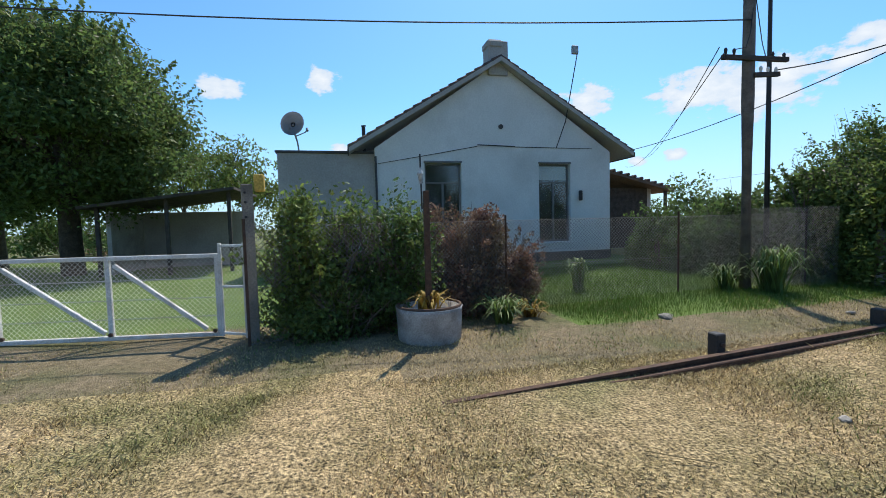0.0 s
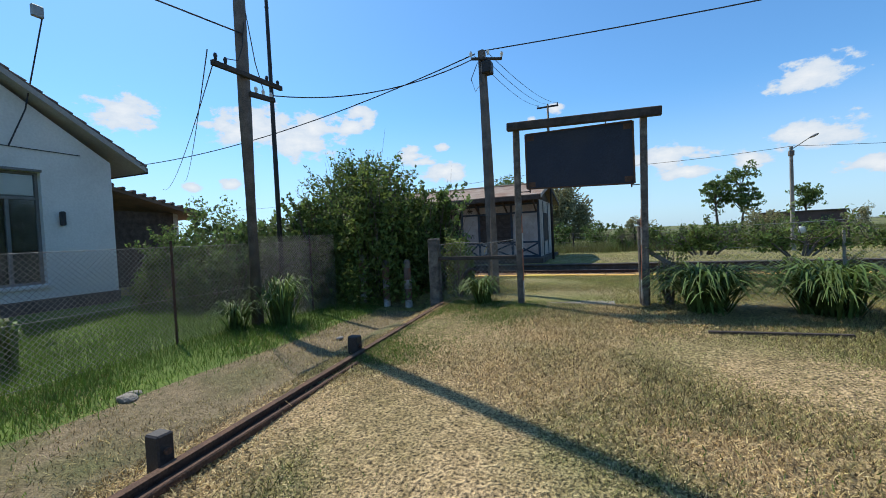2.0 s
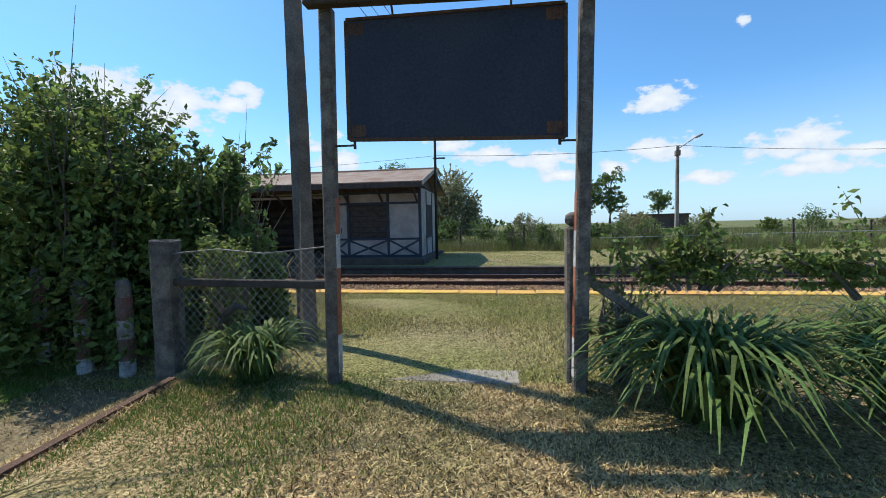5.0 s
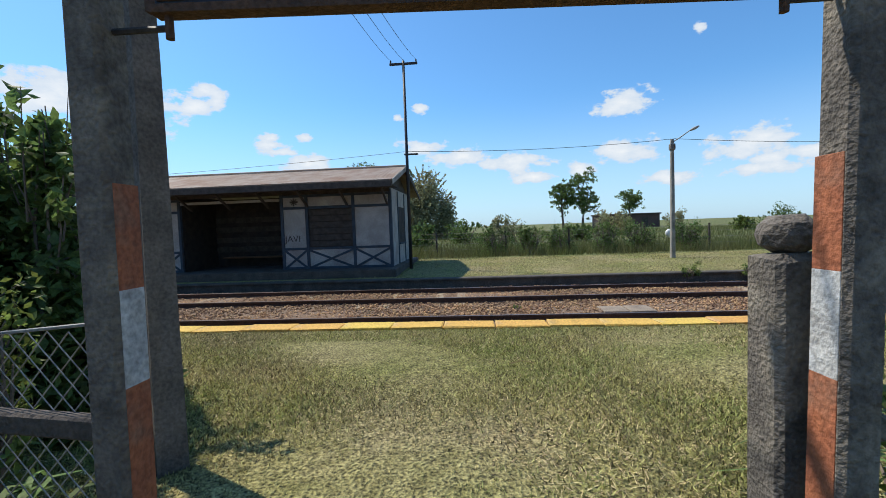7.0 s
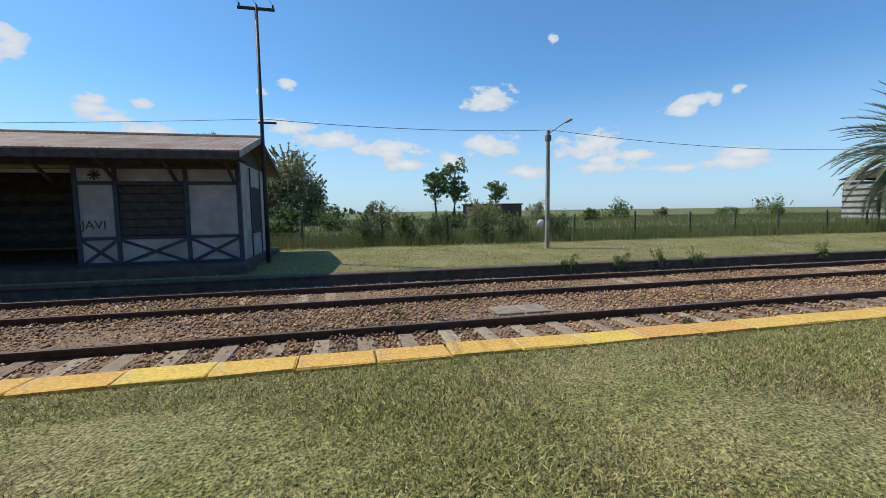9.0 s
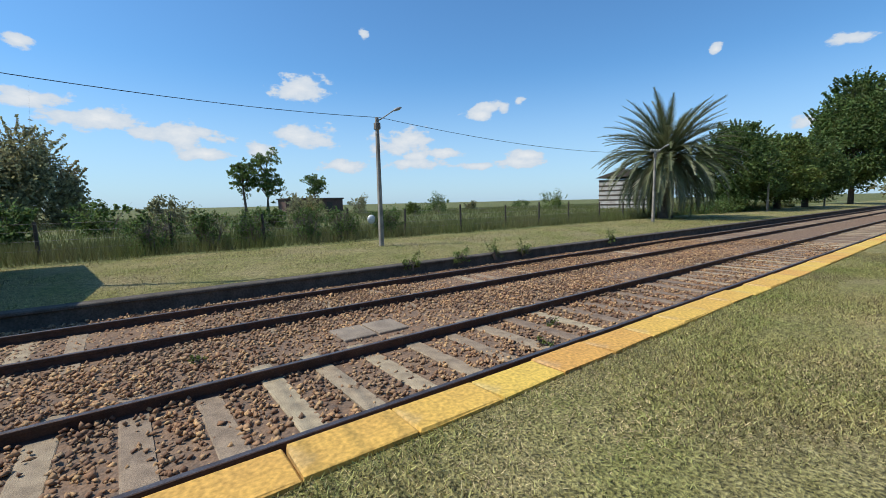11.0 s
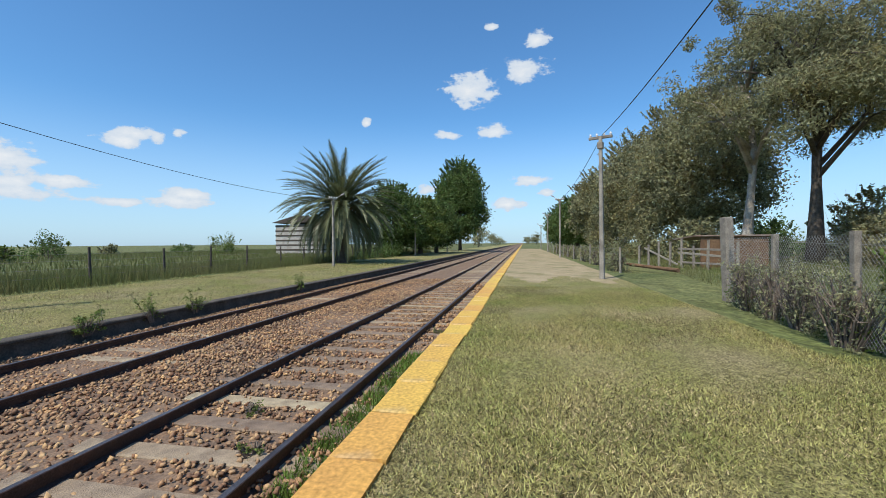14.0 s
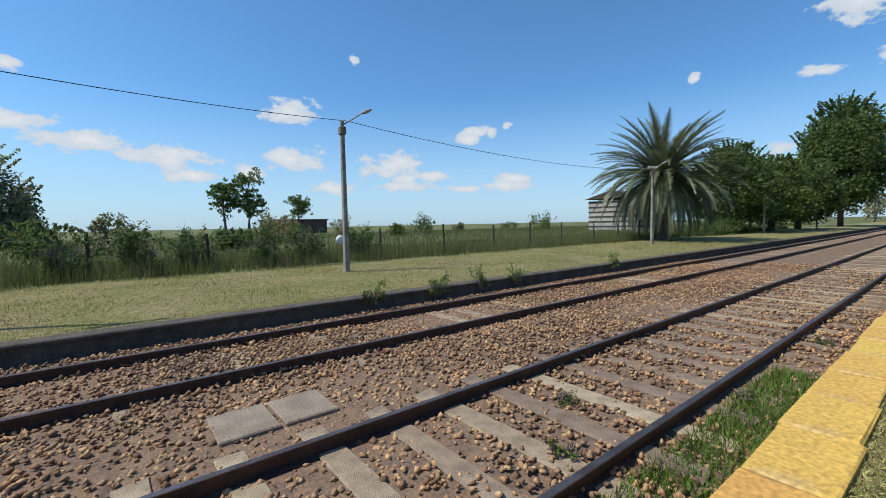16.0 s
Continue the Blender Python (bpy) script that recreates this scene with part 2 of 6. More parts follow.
M_WHITESHADE = mat("shaded_worn_white_paint", (0.36, 0.34, 0.32), (0.25, 0.235, 0.22), 12, 0.9, fine=60, bump=0.4, stain=(0.18, 0.16, 0.14))
M_LID = mat("dirty_concrete_lid", (0.29, 0.235, 0.18), (0.22, 0.18, 0.14), 4, 0.9, fine=50, bump=0.4, stain=(0.19, 0.15, 0.115))
M_ORANGE = mat("faded_orange_paint", (0.36, 0.125, 0.06), (0.28, 0.095, 0.05), 12, 0.85, fine=60, bump=0.4, stain=(0.22, 0.13, 0.09))
M_BANDW = mat("faded_white_paint", (0.55, 0.55, 0.54), (0.40, 0.41, 0.42), 12, 0.85, fine=60, bump=0.4, stain=(0.24, 0.23, 0.22))
M_POSTGREY = mat("lichen_grey_post", (0.16, 0.14, 0.12), (0.09, 0.08, 0.07), 14, 0.9, fine=70, bump=0.7, stain=(0.24, 0.21, 0.17))
M_CORR = mat("rusted_corrugated_iron", (0.30, 0.25, 0.21), (0.23, 0.16, 0.12), 2.2, 0.7, metal=0.25, bump=0.15, stain=(0.20, 0.12, 0.08))
M_PANEL = mat("dirty_white_panel", (0.44, 0.42, 0.39), (0.34, 0.32, 0.29), 2.5, 0.85, bump=0.2, stain=(0.30, 0.27, 0.24))
M_BLUETRIM = mat("faded_blue_timber", (0.055, 0.075, 0.10), (0.04, 0.05, 0.065), 5, 0.8)
# very dark brown for the station's inner walls and window backing
M_DARKIN = mat("dark_boards", (0.06, 0.048, 0.04), (0.035, 0.03, 0.027), 4, 0.9, fine=30, bump=0.4)
M_LEAF = mat("dark_green_leaf", (0.14, 0.20, 0.06), (0.10, 0.15, 0.045), 1.2, 0.55, bump=0, island=0.5, transl=0.5)
M_LEAFL = mat("light_green_leaf", (0.18, 0.23, 0.06), (0.13, 0.18, 0.046), 1.2, 0.55, bump=0, island=0.5, transl=0.45)
M_LEAFO = mat("olive_grey_leaf", (0.34, 0.33, 0.19), (0.25, 0.25, 0.135), 0.25, 0.65, bump=0, island=0.45, transl=0.5, stain=(0.25, 0.205, 0.085))
M_LEAFR = mat("reddish_dry_leaf", (0.27, 0.14, 0.105), (0.17, 0.13, 0.07), 2, 0.7, bump=0, island=0.5, transl=0.3)
M_LEAFY = mat("yellow_autumn_leaf", (0.34, 0.23, 0.04), (0.20, 0.12, 0.03), 4, 0.7, bump=0, island=0.4, transl=0.3)
M_STRAP = mat("strap_leaf", (0.13, 0.19, 0.055), (0.085, 0.13, 0.038), 3, 0.6, bump=0, island=0.45, transl=0.3, spec=0.2)
M_PALM = mat("palm_frond", (0.155, 0.17, 0.085), (0.11, 0.13, 0.06), 1.5, 0.45, bump=0, island=0.3, transl=0.25, spec=0.5)
M_PALMDRY = mat("dry_palm_stub", (0.26, 0.15, 0.065), (0.16, 0.09, 0.045), 4, 0.9, bump=0.5)
M_BARK = mat("grey_bark", (0.12, 0.10, 0.08), (0.075, 0.06, 0.05), 5, 0.95, fine=25, bump=0.8)
M_BARKW = mat("pale_bark", (0.42, 0.38, 0.33), (0.26, 0.22, 0.18), 2, 0.9, fine=20, bump=0.4)
M_TWIG = mat("bare_twig", (0.20, 0.16, 0.13), (0.12, 0.095, 0.08), 4, 0.9, bump=0)
M_BLADE = mat("grass_blade_dry", (0.48, 0.355, 0.185), (0.32, 0.26, 0.12), 0.9, 0.8, bump=0, island=0.8, transl=0.2, stain=(0.145, 0.16, 0.05))
M_STRAW = mat("pale_cut_straw", (0.62, 0.49, 0.28), (0.46, 0.36, 0.19), 1.2, 0.8, bump=0, island=0.5, transl=0.15)
M_BLADEG = mat("grass_blade_green", (0.25, 0.265, 0.08), (0.36, 0.31, 0.135), 0.7, 0.7, bump=0, island=0.8, transl=0.25, stain=(0.24, 0.215, 0.10))
M_BLADEL = mat("lawn_blade", (0.13, 0.21, 0.035), (0.095, 0.16, 0.03), 1.5, 0.6, bump=0, island=0.35, transl=0.3)
M_TALL = mat("tall_pasture_blade", (0.12, 0.15, 0.04), (0.17, 0.16, 0.07), 0.3, 0.7, bump=0, island=0.35, transl=0.3)
M_CERAMIC = mat("white_insulator", (0.75, 0.75, 0.73), (0.68, 0.68, 0.66), 5, 0.25, bump=0, spec=0.5)
M_DISH = mat("grey_dish", (0.30, 0.30, 0.31), (0.26, 0.26, 0.27), 3, 0.5, bump=0)
M_CURTAIN = mat("grey_net_curtain", (0.13, 0.125, 0.125), (0.09, 0.085, 0.085), 3, 0.9, bump=0.2)
M_WINFRAME = mat("grey_window_frame", (0.20, 0.195, 0.19), (0.15, 0.145, 0.14), 6, 0.7, bump=0.2)


def glass(name):
    m = bpy.data.materials.new(name)
    m.use_nodes = True
    p = m.node_tree.nodes["Principled BSDF"]
    p.inputs["Base Color"].default_value = (0.8, 0.85, 0.85, 1)
    p.inputs["Roughness"].default_value, p.inputs["Transmission Weight"].default_value = 0.06, 1.0
    return m


M_GLASS = glass("window_glass")


# ---- building helpers ----
YARD_TURN = Matrix.Translation((2.13, 10.5, 0)) @ pose(0, 0, 0, 0, 0, 1.04) @ Matrix.Translation((-2.13, -10.5, 0))


def laid(m):
    """The yard, garden and house are laid out on axes turned about a degree from those of the railway."""
    p = m.translation
    return YARD_TURN @ m if p.x < 3.2 and p.y < 12.95 else m


def thing(name, x, y, z, label, category, group="", kind="", turn=0):
    e = new(name)
    e.empty_display_size = 0.2
    e.matrix_world = laid(pose(x, y, z, 0, 0, turn)) if kind != "structure" else pose(x, y, z, 0, 0, turn)
    return tagged(e, label, category, group, kind)


def mesh_of(bm, name, material, smooth=False):
    me = bpy.data.meshes.new(name)
    bm.to_mesh(me)
    bm.free()
    me.materials.append(material)
    if smooth:
        me.polygons.foreach_set("use_smooth", [True] * len(me.polygons))
    return me


def part(name, bm, material, parent, label="", smooth=False, at=None):
    me = bm if isinstance(bm, bpy.types.Mesh) else mesh_of(bm, name, material, smooth)
    ob = new(name, me)
    if parent:
        ob.parent = parent
    if at is not None:
        ob.matrix_basis = at
    return tagged(ob, label)


def solid(name, bm, material, label, category="", group="", kind="", at=None, smooth=False):
    ob = new(name, mesh_of(bm, name, material, smooth))
    if at is not None:
        ob.matrix_world = laid(at)
    return tagged(ob, label, category, group, kind)


def B():
    return bmesh.new()


def box(bm, x0, y0, z0, x1, y1, z1, bev=0.0, m=None):
    r = bmesh.ops.create_cube(bm, size=1.0)
    vs = r["verts"]
    bmesh.ops.scale(bm, vec=(x1 - x0, y1 - y0, z1 - z0), verts=vs)
    bmesh.ops.translate(bm, vec=((x0 + x1) / 2, (y0 + y1) / 2, (z0 + z1) / 2), verts=vs)
    if bev:
        es = list({e for v in vs for e in v.link_edges})
        out = bmesh.ops.bevel(bm, geom=es, offset=bev, segments=1, affect="EDGES")
        vs = list({v for f in out["faces"] for v in f.verts} | {v for v in vs if v.is_valid})
    if m is not None:
        bmesh.ops.transform(bm, matrix=m, verts=vs)
    return bm


def tube(bm, pts, radii, seg=8, cap=True):
    """A tapered round bar through points."""
    rings = []
    for i, p in enumerate(pts):
        p = Vector(p)
        d = Vector(pts[min(i + 1, len(pts) - 1)]) - Vector(pts[max(i - 1, 0)])
        q = d.to_track_quat("Z", "Y")
        r = radii[i] if hasattr(radii, "__len__") else radii
        rings.append([bm.verts.new(p + q @ Vector((r * math.cos(a), r * math.sin(a), 0))) for a in [2 * math.pi * k / seg for k in range(seg)]])
    for a, b in zip(rings, rings[1:]):
        for k in range(seg):
            bm.faces.new((a[k], a[(k + 1) % seg], b[(k + 1) % seg], b[k]))
    if cap:
        bm.faces.new(rings[0][::-1])
        bm.faces.new(rings[-1])
    return bm


def beam(bm, p0, p1, w, h, bev=0.0):
    """A squared bar from p0 to p1, w across and h upright."""
    p0, p1 = Vector(p0), Vector(p1)
    d = p1 - p0
    up = Vector((0, 0, 1)) if abs(d.normalized().z) < 0.99 else Vector((0, 1, 0))
    x = d.normalized()
    y = up.cross(x).normalized()
    z = x.cross(y)
    m = Matrix((x, y, z)).transposed().to_4x4()
    m.translation = (p0 + p1) / 2
    return box(bm, -d.length / 2, -w / 2, -h / 2, d.length / 2, w / 2, h / 2, bev, m)


def raw(name, verts, faces, material, smooth=False):
    me = bpy.data.meshes.new(name)
    verts = np.asarray(verts, np.float32)
    faces = np.asarray(faces, np.int32)
    n, k = faces.shape
    me.vertices.add(len(verts))
    me.vertices.foreach_set("co", verts.ravel())
    me.loops.add(n * k)
    me.loops.foreach_set("vertex_index", faces.ravel())
    me.polygons.add(n)
    me.polygons.foreach_set("loop_start", np.arange(0, n * k, k, dtype=np.int32))
    me.polygons.foreach_set("loop_total", np.full(n, k, np.int32))
    me.update(calc_edges=True)
    me.materials.append(material)
    if smooth:
        me.polygons.foreach_set("use_smooth", [True] * n)
    return me


def unit(v):
    return v / np.maximum(np.linalg.norm(v, axis=1, keepdims=True), 1e-9)


def leaf_mesh(name, pts, size, rng, material, droop=0.0, slim=0.5):
    """Small folded leaves at points: a diamond bent along its middle."""
    n = len(pts)
    a = unit(rng.normal(size=(n, 3)) + np.array([0, 0, -droop]))
    s = unit(np.cross(a, rng.normal(size=(n, 3))))
    nn = np.cross(a, s)
    L = (size * rng.uniform(0.6, 1.35, (n, 1)))
    v = np.stack([pts - a * L / 2, pts + s * L * slim / 2 + nn * L * 0.1, pts + a * L / 2, pts - s * L * slim / 2 + nn * L * 0.1], 1).reshape(-1, 3)
    i = np.arange(n)[:, None] * 4
    f = np.concatenate([i + np.array([[0, 1, 2]]), i + np.array([[0, 2, 3]])])
    return raw(name, v, f, material)


def blade_mesh(name, x, y, z, h, w, rng, material, lean=0.6):
    n = len(x)
    t = rng.uniform(0, 2 * np.pi, n)
    k = rng.uniform(0, lean, n) * h
    hh = h * rng.uniform(0.5, 1.2, n)
    ox, oy = np.cos(t) * w / 2, np.sin(t) * w / 2
    u = rng.uniform(0, 2 * np.pi, n)
    base = np.stack([x, y, z], 1)
    v = np.stack([base + np.stack([ox, oy, 0 * x - 0.005], 1), base - np.stack([ox, oy, 0 * x + 0.005], 1), base + np.stack([np.cos(u) * k, np.sin(u) * k, hh], 1)], 1).reshape(-1, 3)
    return raw(name, v, np.arange(3 * n).reshape(-1, 3), material)


def tree(name, x, y, z, height, crown_r, clear, seed, leaf, count, leafmat, label, bark=None, group="", droop=0.2, squash=0.75, clump=0.33, limbs=11, trunk_r=None, extra=None, slim=0.5):
    rng = np.random.default_rng(seed)
    e = thing(name, x, y, z, label, "tree", group)
    bark = bark or M_BARK
    r0 = trunk_r or height * 0.022
    bm = B()
    top = np.array([rng.normal(0, 0.03) * height, rng.normal(0, 0.03) * height, height * 0.86])
    mid = top * 0.5 + np.array([rng.normal(0, 0.02) * height, rng.normal(0, 0.02) * height, 0])
    tube(bm, [(0, 0, -0.3), tuple(mid * 0.3), tuple(mid), tuple(top)], [r0 * 1.35, r0, r0 * 0.7, r0 * 0.15], 8)
    cz = clear + (height - clear) * 0.5
    half = (height - clear) * 0.5
    tips = [top]
    for i in range(limbs):
        g = rng.uniform(0.1, 0.9)
        th = i * 2.4 + rng.uniform(-0.5, 0.5)
        h0 = clear * 0.8 + (height * 0.8 - clear * 0.8) * g
        lvl = (g * 1.5 - 0.6)
        rr = crown_r * math.sqrt(max(0.15, 1 - min(1, abs(lvl)) ** 2)) * rng.uniform(0.6, 0.95)
        tip = np.array([math.cos(th) * rr, math.sin(th) * rr, cz + half * lvl * 0.9 + rng.uniform(-0.05, 0.1) * height])
        st = mid * (h0 / mid[2]) if h0 < mid[2] else mid + (top - mid) * ((h0 - mid[2]) / (top[2] - mid[2]))
        kn = st * 0.45 + tip * 0.55 + np.array([0, 0, 0.06 * height])
        tube(bm, [tuple(st), tuple(kn), tuple(tip)], [r0 * 0.42, r0 * 0.25, r0 * 0.07], 6)
        tips.append(tip)
        for _ in range(3):
            q = kn + rng.normal(0, 0.3, 3) * crown_r * np.array([1, 1, squash])
            q[2] = max(q[2], clear * 0.85)
            tube(bm, [tuple(kn), tuple((kn + q) / 2 + np.array([0, 0, 0.02 * height])), tuple(q)], [r0 * 0.2, r0 * 0.12, r0 * 0.04], 5)
            tips.append(q)
    part("trunk", bm, bark, e, smooth=True)
    tips = np.array(tips)
    # many small clumps round the limbs
    cl = tips[rng.integers(0, len(tips), 130)] + rng.normal(0, 0.22, (130, 3)) * crown_r * np.array([1, 1, squash])
    cl = np.concatenate([tips, cl])
    cr = rng.uniform(0.35, 1.0, len(cl)) * crown_r * clump
    k = rng.integers(0, len(cl), count)
    d = unit(rng.normal(size=(count, 3))) * (rng.uniform(0, 1, (count, 1)) ** 0.45)
    p = cl[k] + d * cr[k][:, None] * np.array([1, 1, squash])
    p = p[p[:, 2] > clear * 0.6]
    part("crown", leaf_mesh("crown", p, leaf, rng, leafmat, droop, slim), leafmat, e)
    return e


def bush(name, x, y, z, sx, sy, sz, seed, leaf, count, leafmat, label, twigs=14, twig_len=1.0, category="bush", group="", lumps=26, shoots=0, open_=0.0, twigmat=None, slim=0.5, dome=False):
    """A shrub: stems fan out from the foot, leaves sit in uneven clumps; shoots stand out of the outline."""
    rng = np.random.default_rng(seed)
    e = thing(name, x, y, z, label, category, group)
    bm = B()
    ends = []
    for i in range(twigs):
        a = rng.uniform(0, 2 * np.pi)
        q = rng.uniform(0.3, 1.0)
        b = np.array([math.cos(a) * sx * 0.25 * q, math.sin(a) * sy * 0.25 * q, -0.05])
        t = np.array([math.cos(a) * sx * 0.85 * q * twig_len, math.sin(a) * sy * 0.85 * q * twig_len, sz * (1.02 - 0.45 * q * q) * twig_len])
        m = (b + t) / 2 + np.array([0, 0, sz * 0.12]) + rng.normal(0, 0.06, 3) * sz
        tube(bm, [tuple(b), tuple(m), tuple(t)], [0.018, 0.012, 0.004], 5)
        ends += [m, t]
        for _ in range(3):
            u = m + (t - m) * rng.uniform(0, 1) + rng.normal(0, 0.16, 3) * np.array([sx, sy, sz])
            tube(bm, [tuple(m), tuple((m + u) / 2 + rng.normal(0, 0.03, 3)), tuple(u)], [0.008, 0.006, 0.002], 4)
            ends.append(u)
    extra = []
    for i in range(shoots):
        a = rng.uniform(0, 2 * np.pi)
        q = rng.uniform(0.1, 0.9)
        b = np.array([math.cos(a) * sx * q, math.sin(a) * sy * q, sz * math.sqrt(max(0.05, 1 - q * q)) * 0.92])
        t = b + np.array([math.cos(a) * 0.25, math.sin(a) * 0.25, 0.3]) * rng.uniform(0.5, 1.6) * max(0.6, sz / 3) + rng.normal(0, 0.08, 3)
        tube(bm, [tuple(b * 0.8), tuple(b), tuple(t)], [0.008, 0.006, 0.002], 4)
        for s in np.linspace(0.1, 1, 9):
            extra += [b + (t - b) * s + rng.normal(0, 0.035, 3) for _ in range(3)]
    part("branchwork", bm, twigmat or M_TWIG, e)
    u = unit(rng.normal(size=(lumps, 3)))
    u[:, 2] = np.abs(u[:, 2])
    c = u * rng.uniform(0.62 if dome else 0.45, 0.9 if dome else 0.85, (lumps, 1)) * np.array([sx, sy, sz])
    if not dome:
        c = np.concatenate([c, np.array(ends)[: lumps // 2]])
    cr = rng.uniform(0.16, 0.36, len(c)) * (0.8 if dome else 1)
    k = rng.integers(0, len(c), count)
    d = unit(rng.normal(size=(count, 3))) * rng.uniform(0, 1, (count, 1)) ** 0.4
    p = c[k] + d * cr[k][:, None] * np.array([sx, sy, sz])
    if extra:
        p = np.concatenate([p, np.array(extra)])
    p = p[p[:, 2] > 0.02 + open_ * sz]
    part("foliage", leaf_mesh("foliage", p, leaf, rng, leafmat, 0.1, slim), leafmat, e)
    return e


def dome_tree(name, x, y, z, r, height, clear, seed, leaf, count, leafmat, label, bark=None, group="", lumps=190, shoots=60, trunk_r=0.3):
    """A dense round-headed tree: a full crown in uneven clumps on a trunk with limbs."""
    mid, up = clear + 0.36 * (height - clear), 0.64 * (height - clear)
    e = bush(name, x, y, z + mid, r, r * 0.95, up, seed, leaf, count, leafmat, label, twigs=16, category="tree", group=group, lumps=lumps, shoots=shoots, dome=True, twigmat=bark or M_BARK)
    rng = random.Random(seed)
    bm = tube(B(), [(0, 0, -mid - 0.3), (0.05, 0, 0), (0.1, 0.05, up * 0.7)], [trunk_r * 1.3, trunk_r, trunk_r * 0.3], 9)
    for i in range(7):
        a = i * 0.9
        tube(bm, [(0.05, 0, 0.1 * i - 0.3 * mid), (math.cos(a) * r * 0.35, math.sin(a) * r * 0.35, up * 0.1), (math.cos(a) * r * 0.6, math.sin(a) * r * 0.6, up * rng.uniform(0.2, 0.55))], [trunk_r * 0.5, trunk_r * 0.3, trunk_r * 0.08], 6)
    part("trunk", bm, bark or M_BARK, e, smooth=True)
    # underside clumps, so that the crown closes below
    q = np.random.default_rng(seed + 1)
    u = unit(q.normal(size=(90, 3)))
    u[:, 2] = -np.abs(u[:, 2])
    c = u * q.uniform(0.5, 0.92, (90, 1)) * np.array([r, r, mid - clear])
    k = q.integers(0, 90, count // 2)
    p = c[k] + q.normal(0, 0.1, (len(k), 3)) * np.array([r, r, 0.6 * up])
    p = p[p[:, 2] > clear * 0.5 - mid]
    part("lower_foliage", leaf_mesh("lower_foliage", p, leaf, q, leafmat, 0.1), leafmat, e)
    return e


def strap_plant(name, x, y, z, r, h, n, seed, label, material=None, w=0.028, dead=0, group="strap-leaved clumps"):
    """A clump of arching strap leaves."""
    rng = np.random.default_rng(seed)
    e = thing(name, x, y, z, label, "plant", group)
    V, Fq = [], []
    for i in range(n):
        a = rng.uniform(0, 2 * np.pi)
        R = r * rng.uniform(0.35, 1.0)
        H = h * rng.uniform(0.6, 1.1)
        b = np.array([math.cos(a), math.sin(a), 0])
        side = np.array([-math.sin(a), math.cos(a), 0])
        o = rng.normal(0, 0.1 * r, 3) * np.array([1, 1, 0])
        k0 = len(V)
        for s in np.linspace(0, 1, 6):
            c = o + b * R * s + np.array([0, 0, H * (2.75 * s - 2.15 * s * s) * 1.12])
            ww = w * (1 - s ** 3) * 0.5 + 0.002
            V += [c - side * ww, c + side * ww]
        Fq += [(k0 + 2 * j, k0 + 2 * j + 1, k0 + 2 * j + 3, k0 + 2 * j + 2) for j in range(5)]
    part("foliage", raw("foliage", V, Fq, material or M_STRAP), None, e)
    return e


def chain_link(p0, p1, z0, z1, cell, r, name="mesh"):
    """Diamond wire netting between two points, from z0 to z1, as crossing thin wires."""
    p0, p1 = Vector((*p0, 0)), Vector((*p1, 0))
    L, H = (p1 - p0).length, z1 - z0
    d = (p1 - p0).normalized()
    n = Vector((-d.y, d.x, 0))
    V, Fq = [], []
    k = -H
    while k < L:
        for s in (1, -1):
            a0, a1 = max(0.0, k), min(L, k + H)
            if a1 - a0 > cell * 0.2:
                h0, h1 = a0 - k, a1 - k
                if s < 0:
                    h0, h1 = H - h0, H - h1
                A = p0 + d * a0 + Vector((0, 0, z0 + h0)) + n * r * s
                C = p0 + d * a1 + Vector((0, 0, z0 + h1)) + n * r * s
                t = Vector((d.x * 0.707, d.y * 0.707, -0.707 * s)) * r
                i = len(V)
                for q in (A, C):
                    V += [q + t, q - t * 0.5 + n * r * 0.87, q - t * 0.5 - n * r * 0.87]
                Fq += [(i, i + 1, i + 4, i + 3), (i + 1, i + 2, i + 5, i + 4), (i + 2, i, i + 3, i + 5)]
        k += cell
    return [tuple(v) for v in V], Fq


def wire(name, p0, p1, sag, r, label, group="overhead wires", n=14):
    bm = B()
    p0, p1 = laid(Matrix.Translation(p0)).translation, laid(Matrix.Translation(p1)).translation
    pts = []
    for i in range(n + 1):
        s = i / n
        p = p0.lerp(p1, s)
        p.z -= sag * 4 * s * (1 - s)
        pts.append(tuple(p - p0))
    tube(bm, pts, r, 5)
    ob = solid(name, bm, M_BLACK, label, "wire", group)
    ob.location = p0
    return ob

# ---- ground and railway ----
Z_YARD, Z_BED, Z_RAIL, Z_FAR = -0.32, -0.60, -0.45, -0.27
Y_N1, Y_F1, Y_N2, Y_F2 = 16.4, 18.076, 20.37, 22.08


def ground_z(x, y):
    """Height of the ground sheet: the yard rises to the platform, later beside the garden than in the gateway."""
    far = ((15.14, 0.0), (15.30, Z_BED), (23.10, Z_BED), (23.22, Z_FAR), (26.5, -0.17), (31, -0.15), (1e4, -0.1))
    garden = ((-1e4, Z_YARD), (5.5, -0.30), (8.0, -0.25), (11.0, -0.22), (11.8, 0.0)) + far
    yard = ((-1e4, Z_YARD), (1.8, Z_YARD), (5.1, -0.29), (7.5, -0.14), (9.0, -0.06), (10.4, 0.0)) + far
    paddock = ((-1e4, -0.12), (10.0, -0.06), (10.8, 0.0)) + far

    def rise(knots):
        return np.interp(y, [k[0] for k in knots], [k[1] for k in knots])
    left = np.clip((np.asarray(x) + 0.95) / 0.6, 0, 1)
    right = np.clip((np.asarray(x) - 5.0) / 3.0, 0, 1)
    return (rise(garden) * (1 - left) + rise(yard) * left) * (1 - right) + rise(paddock) * right


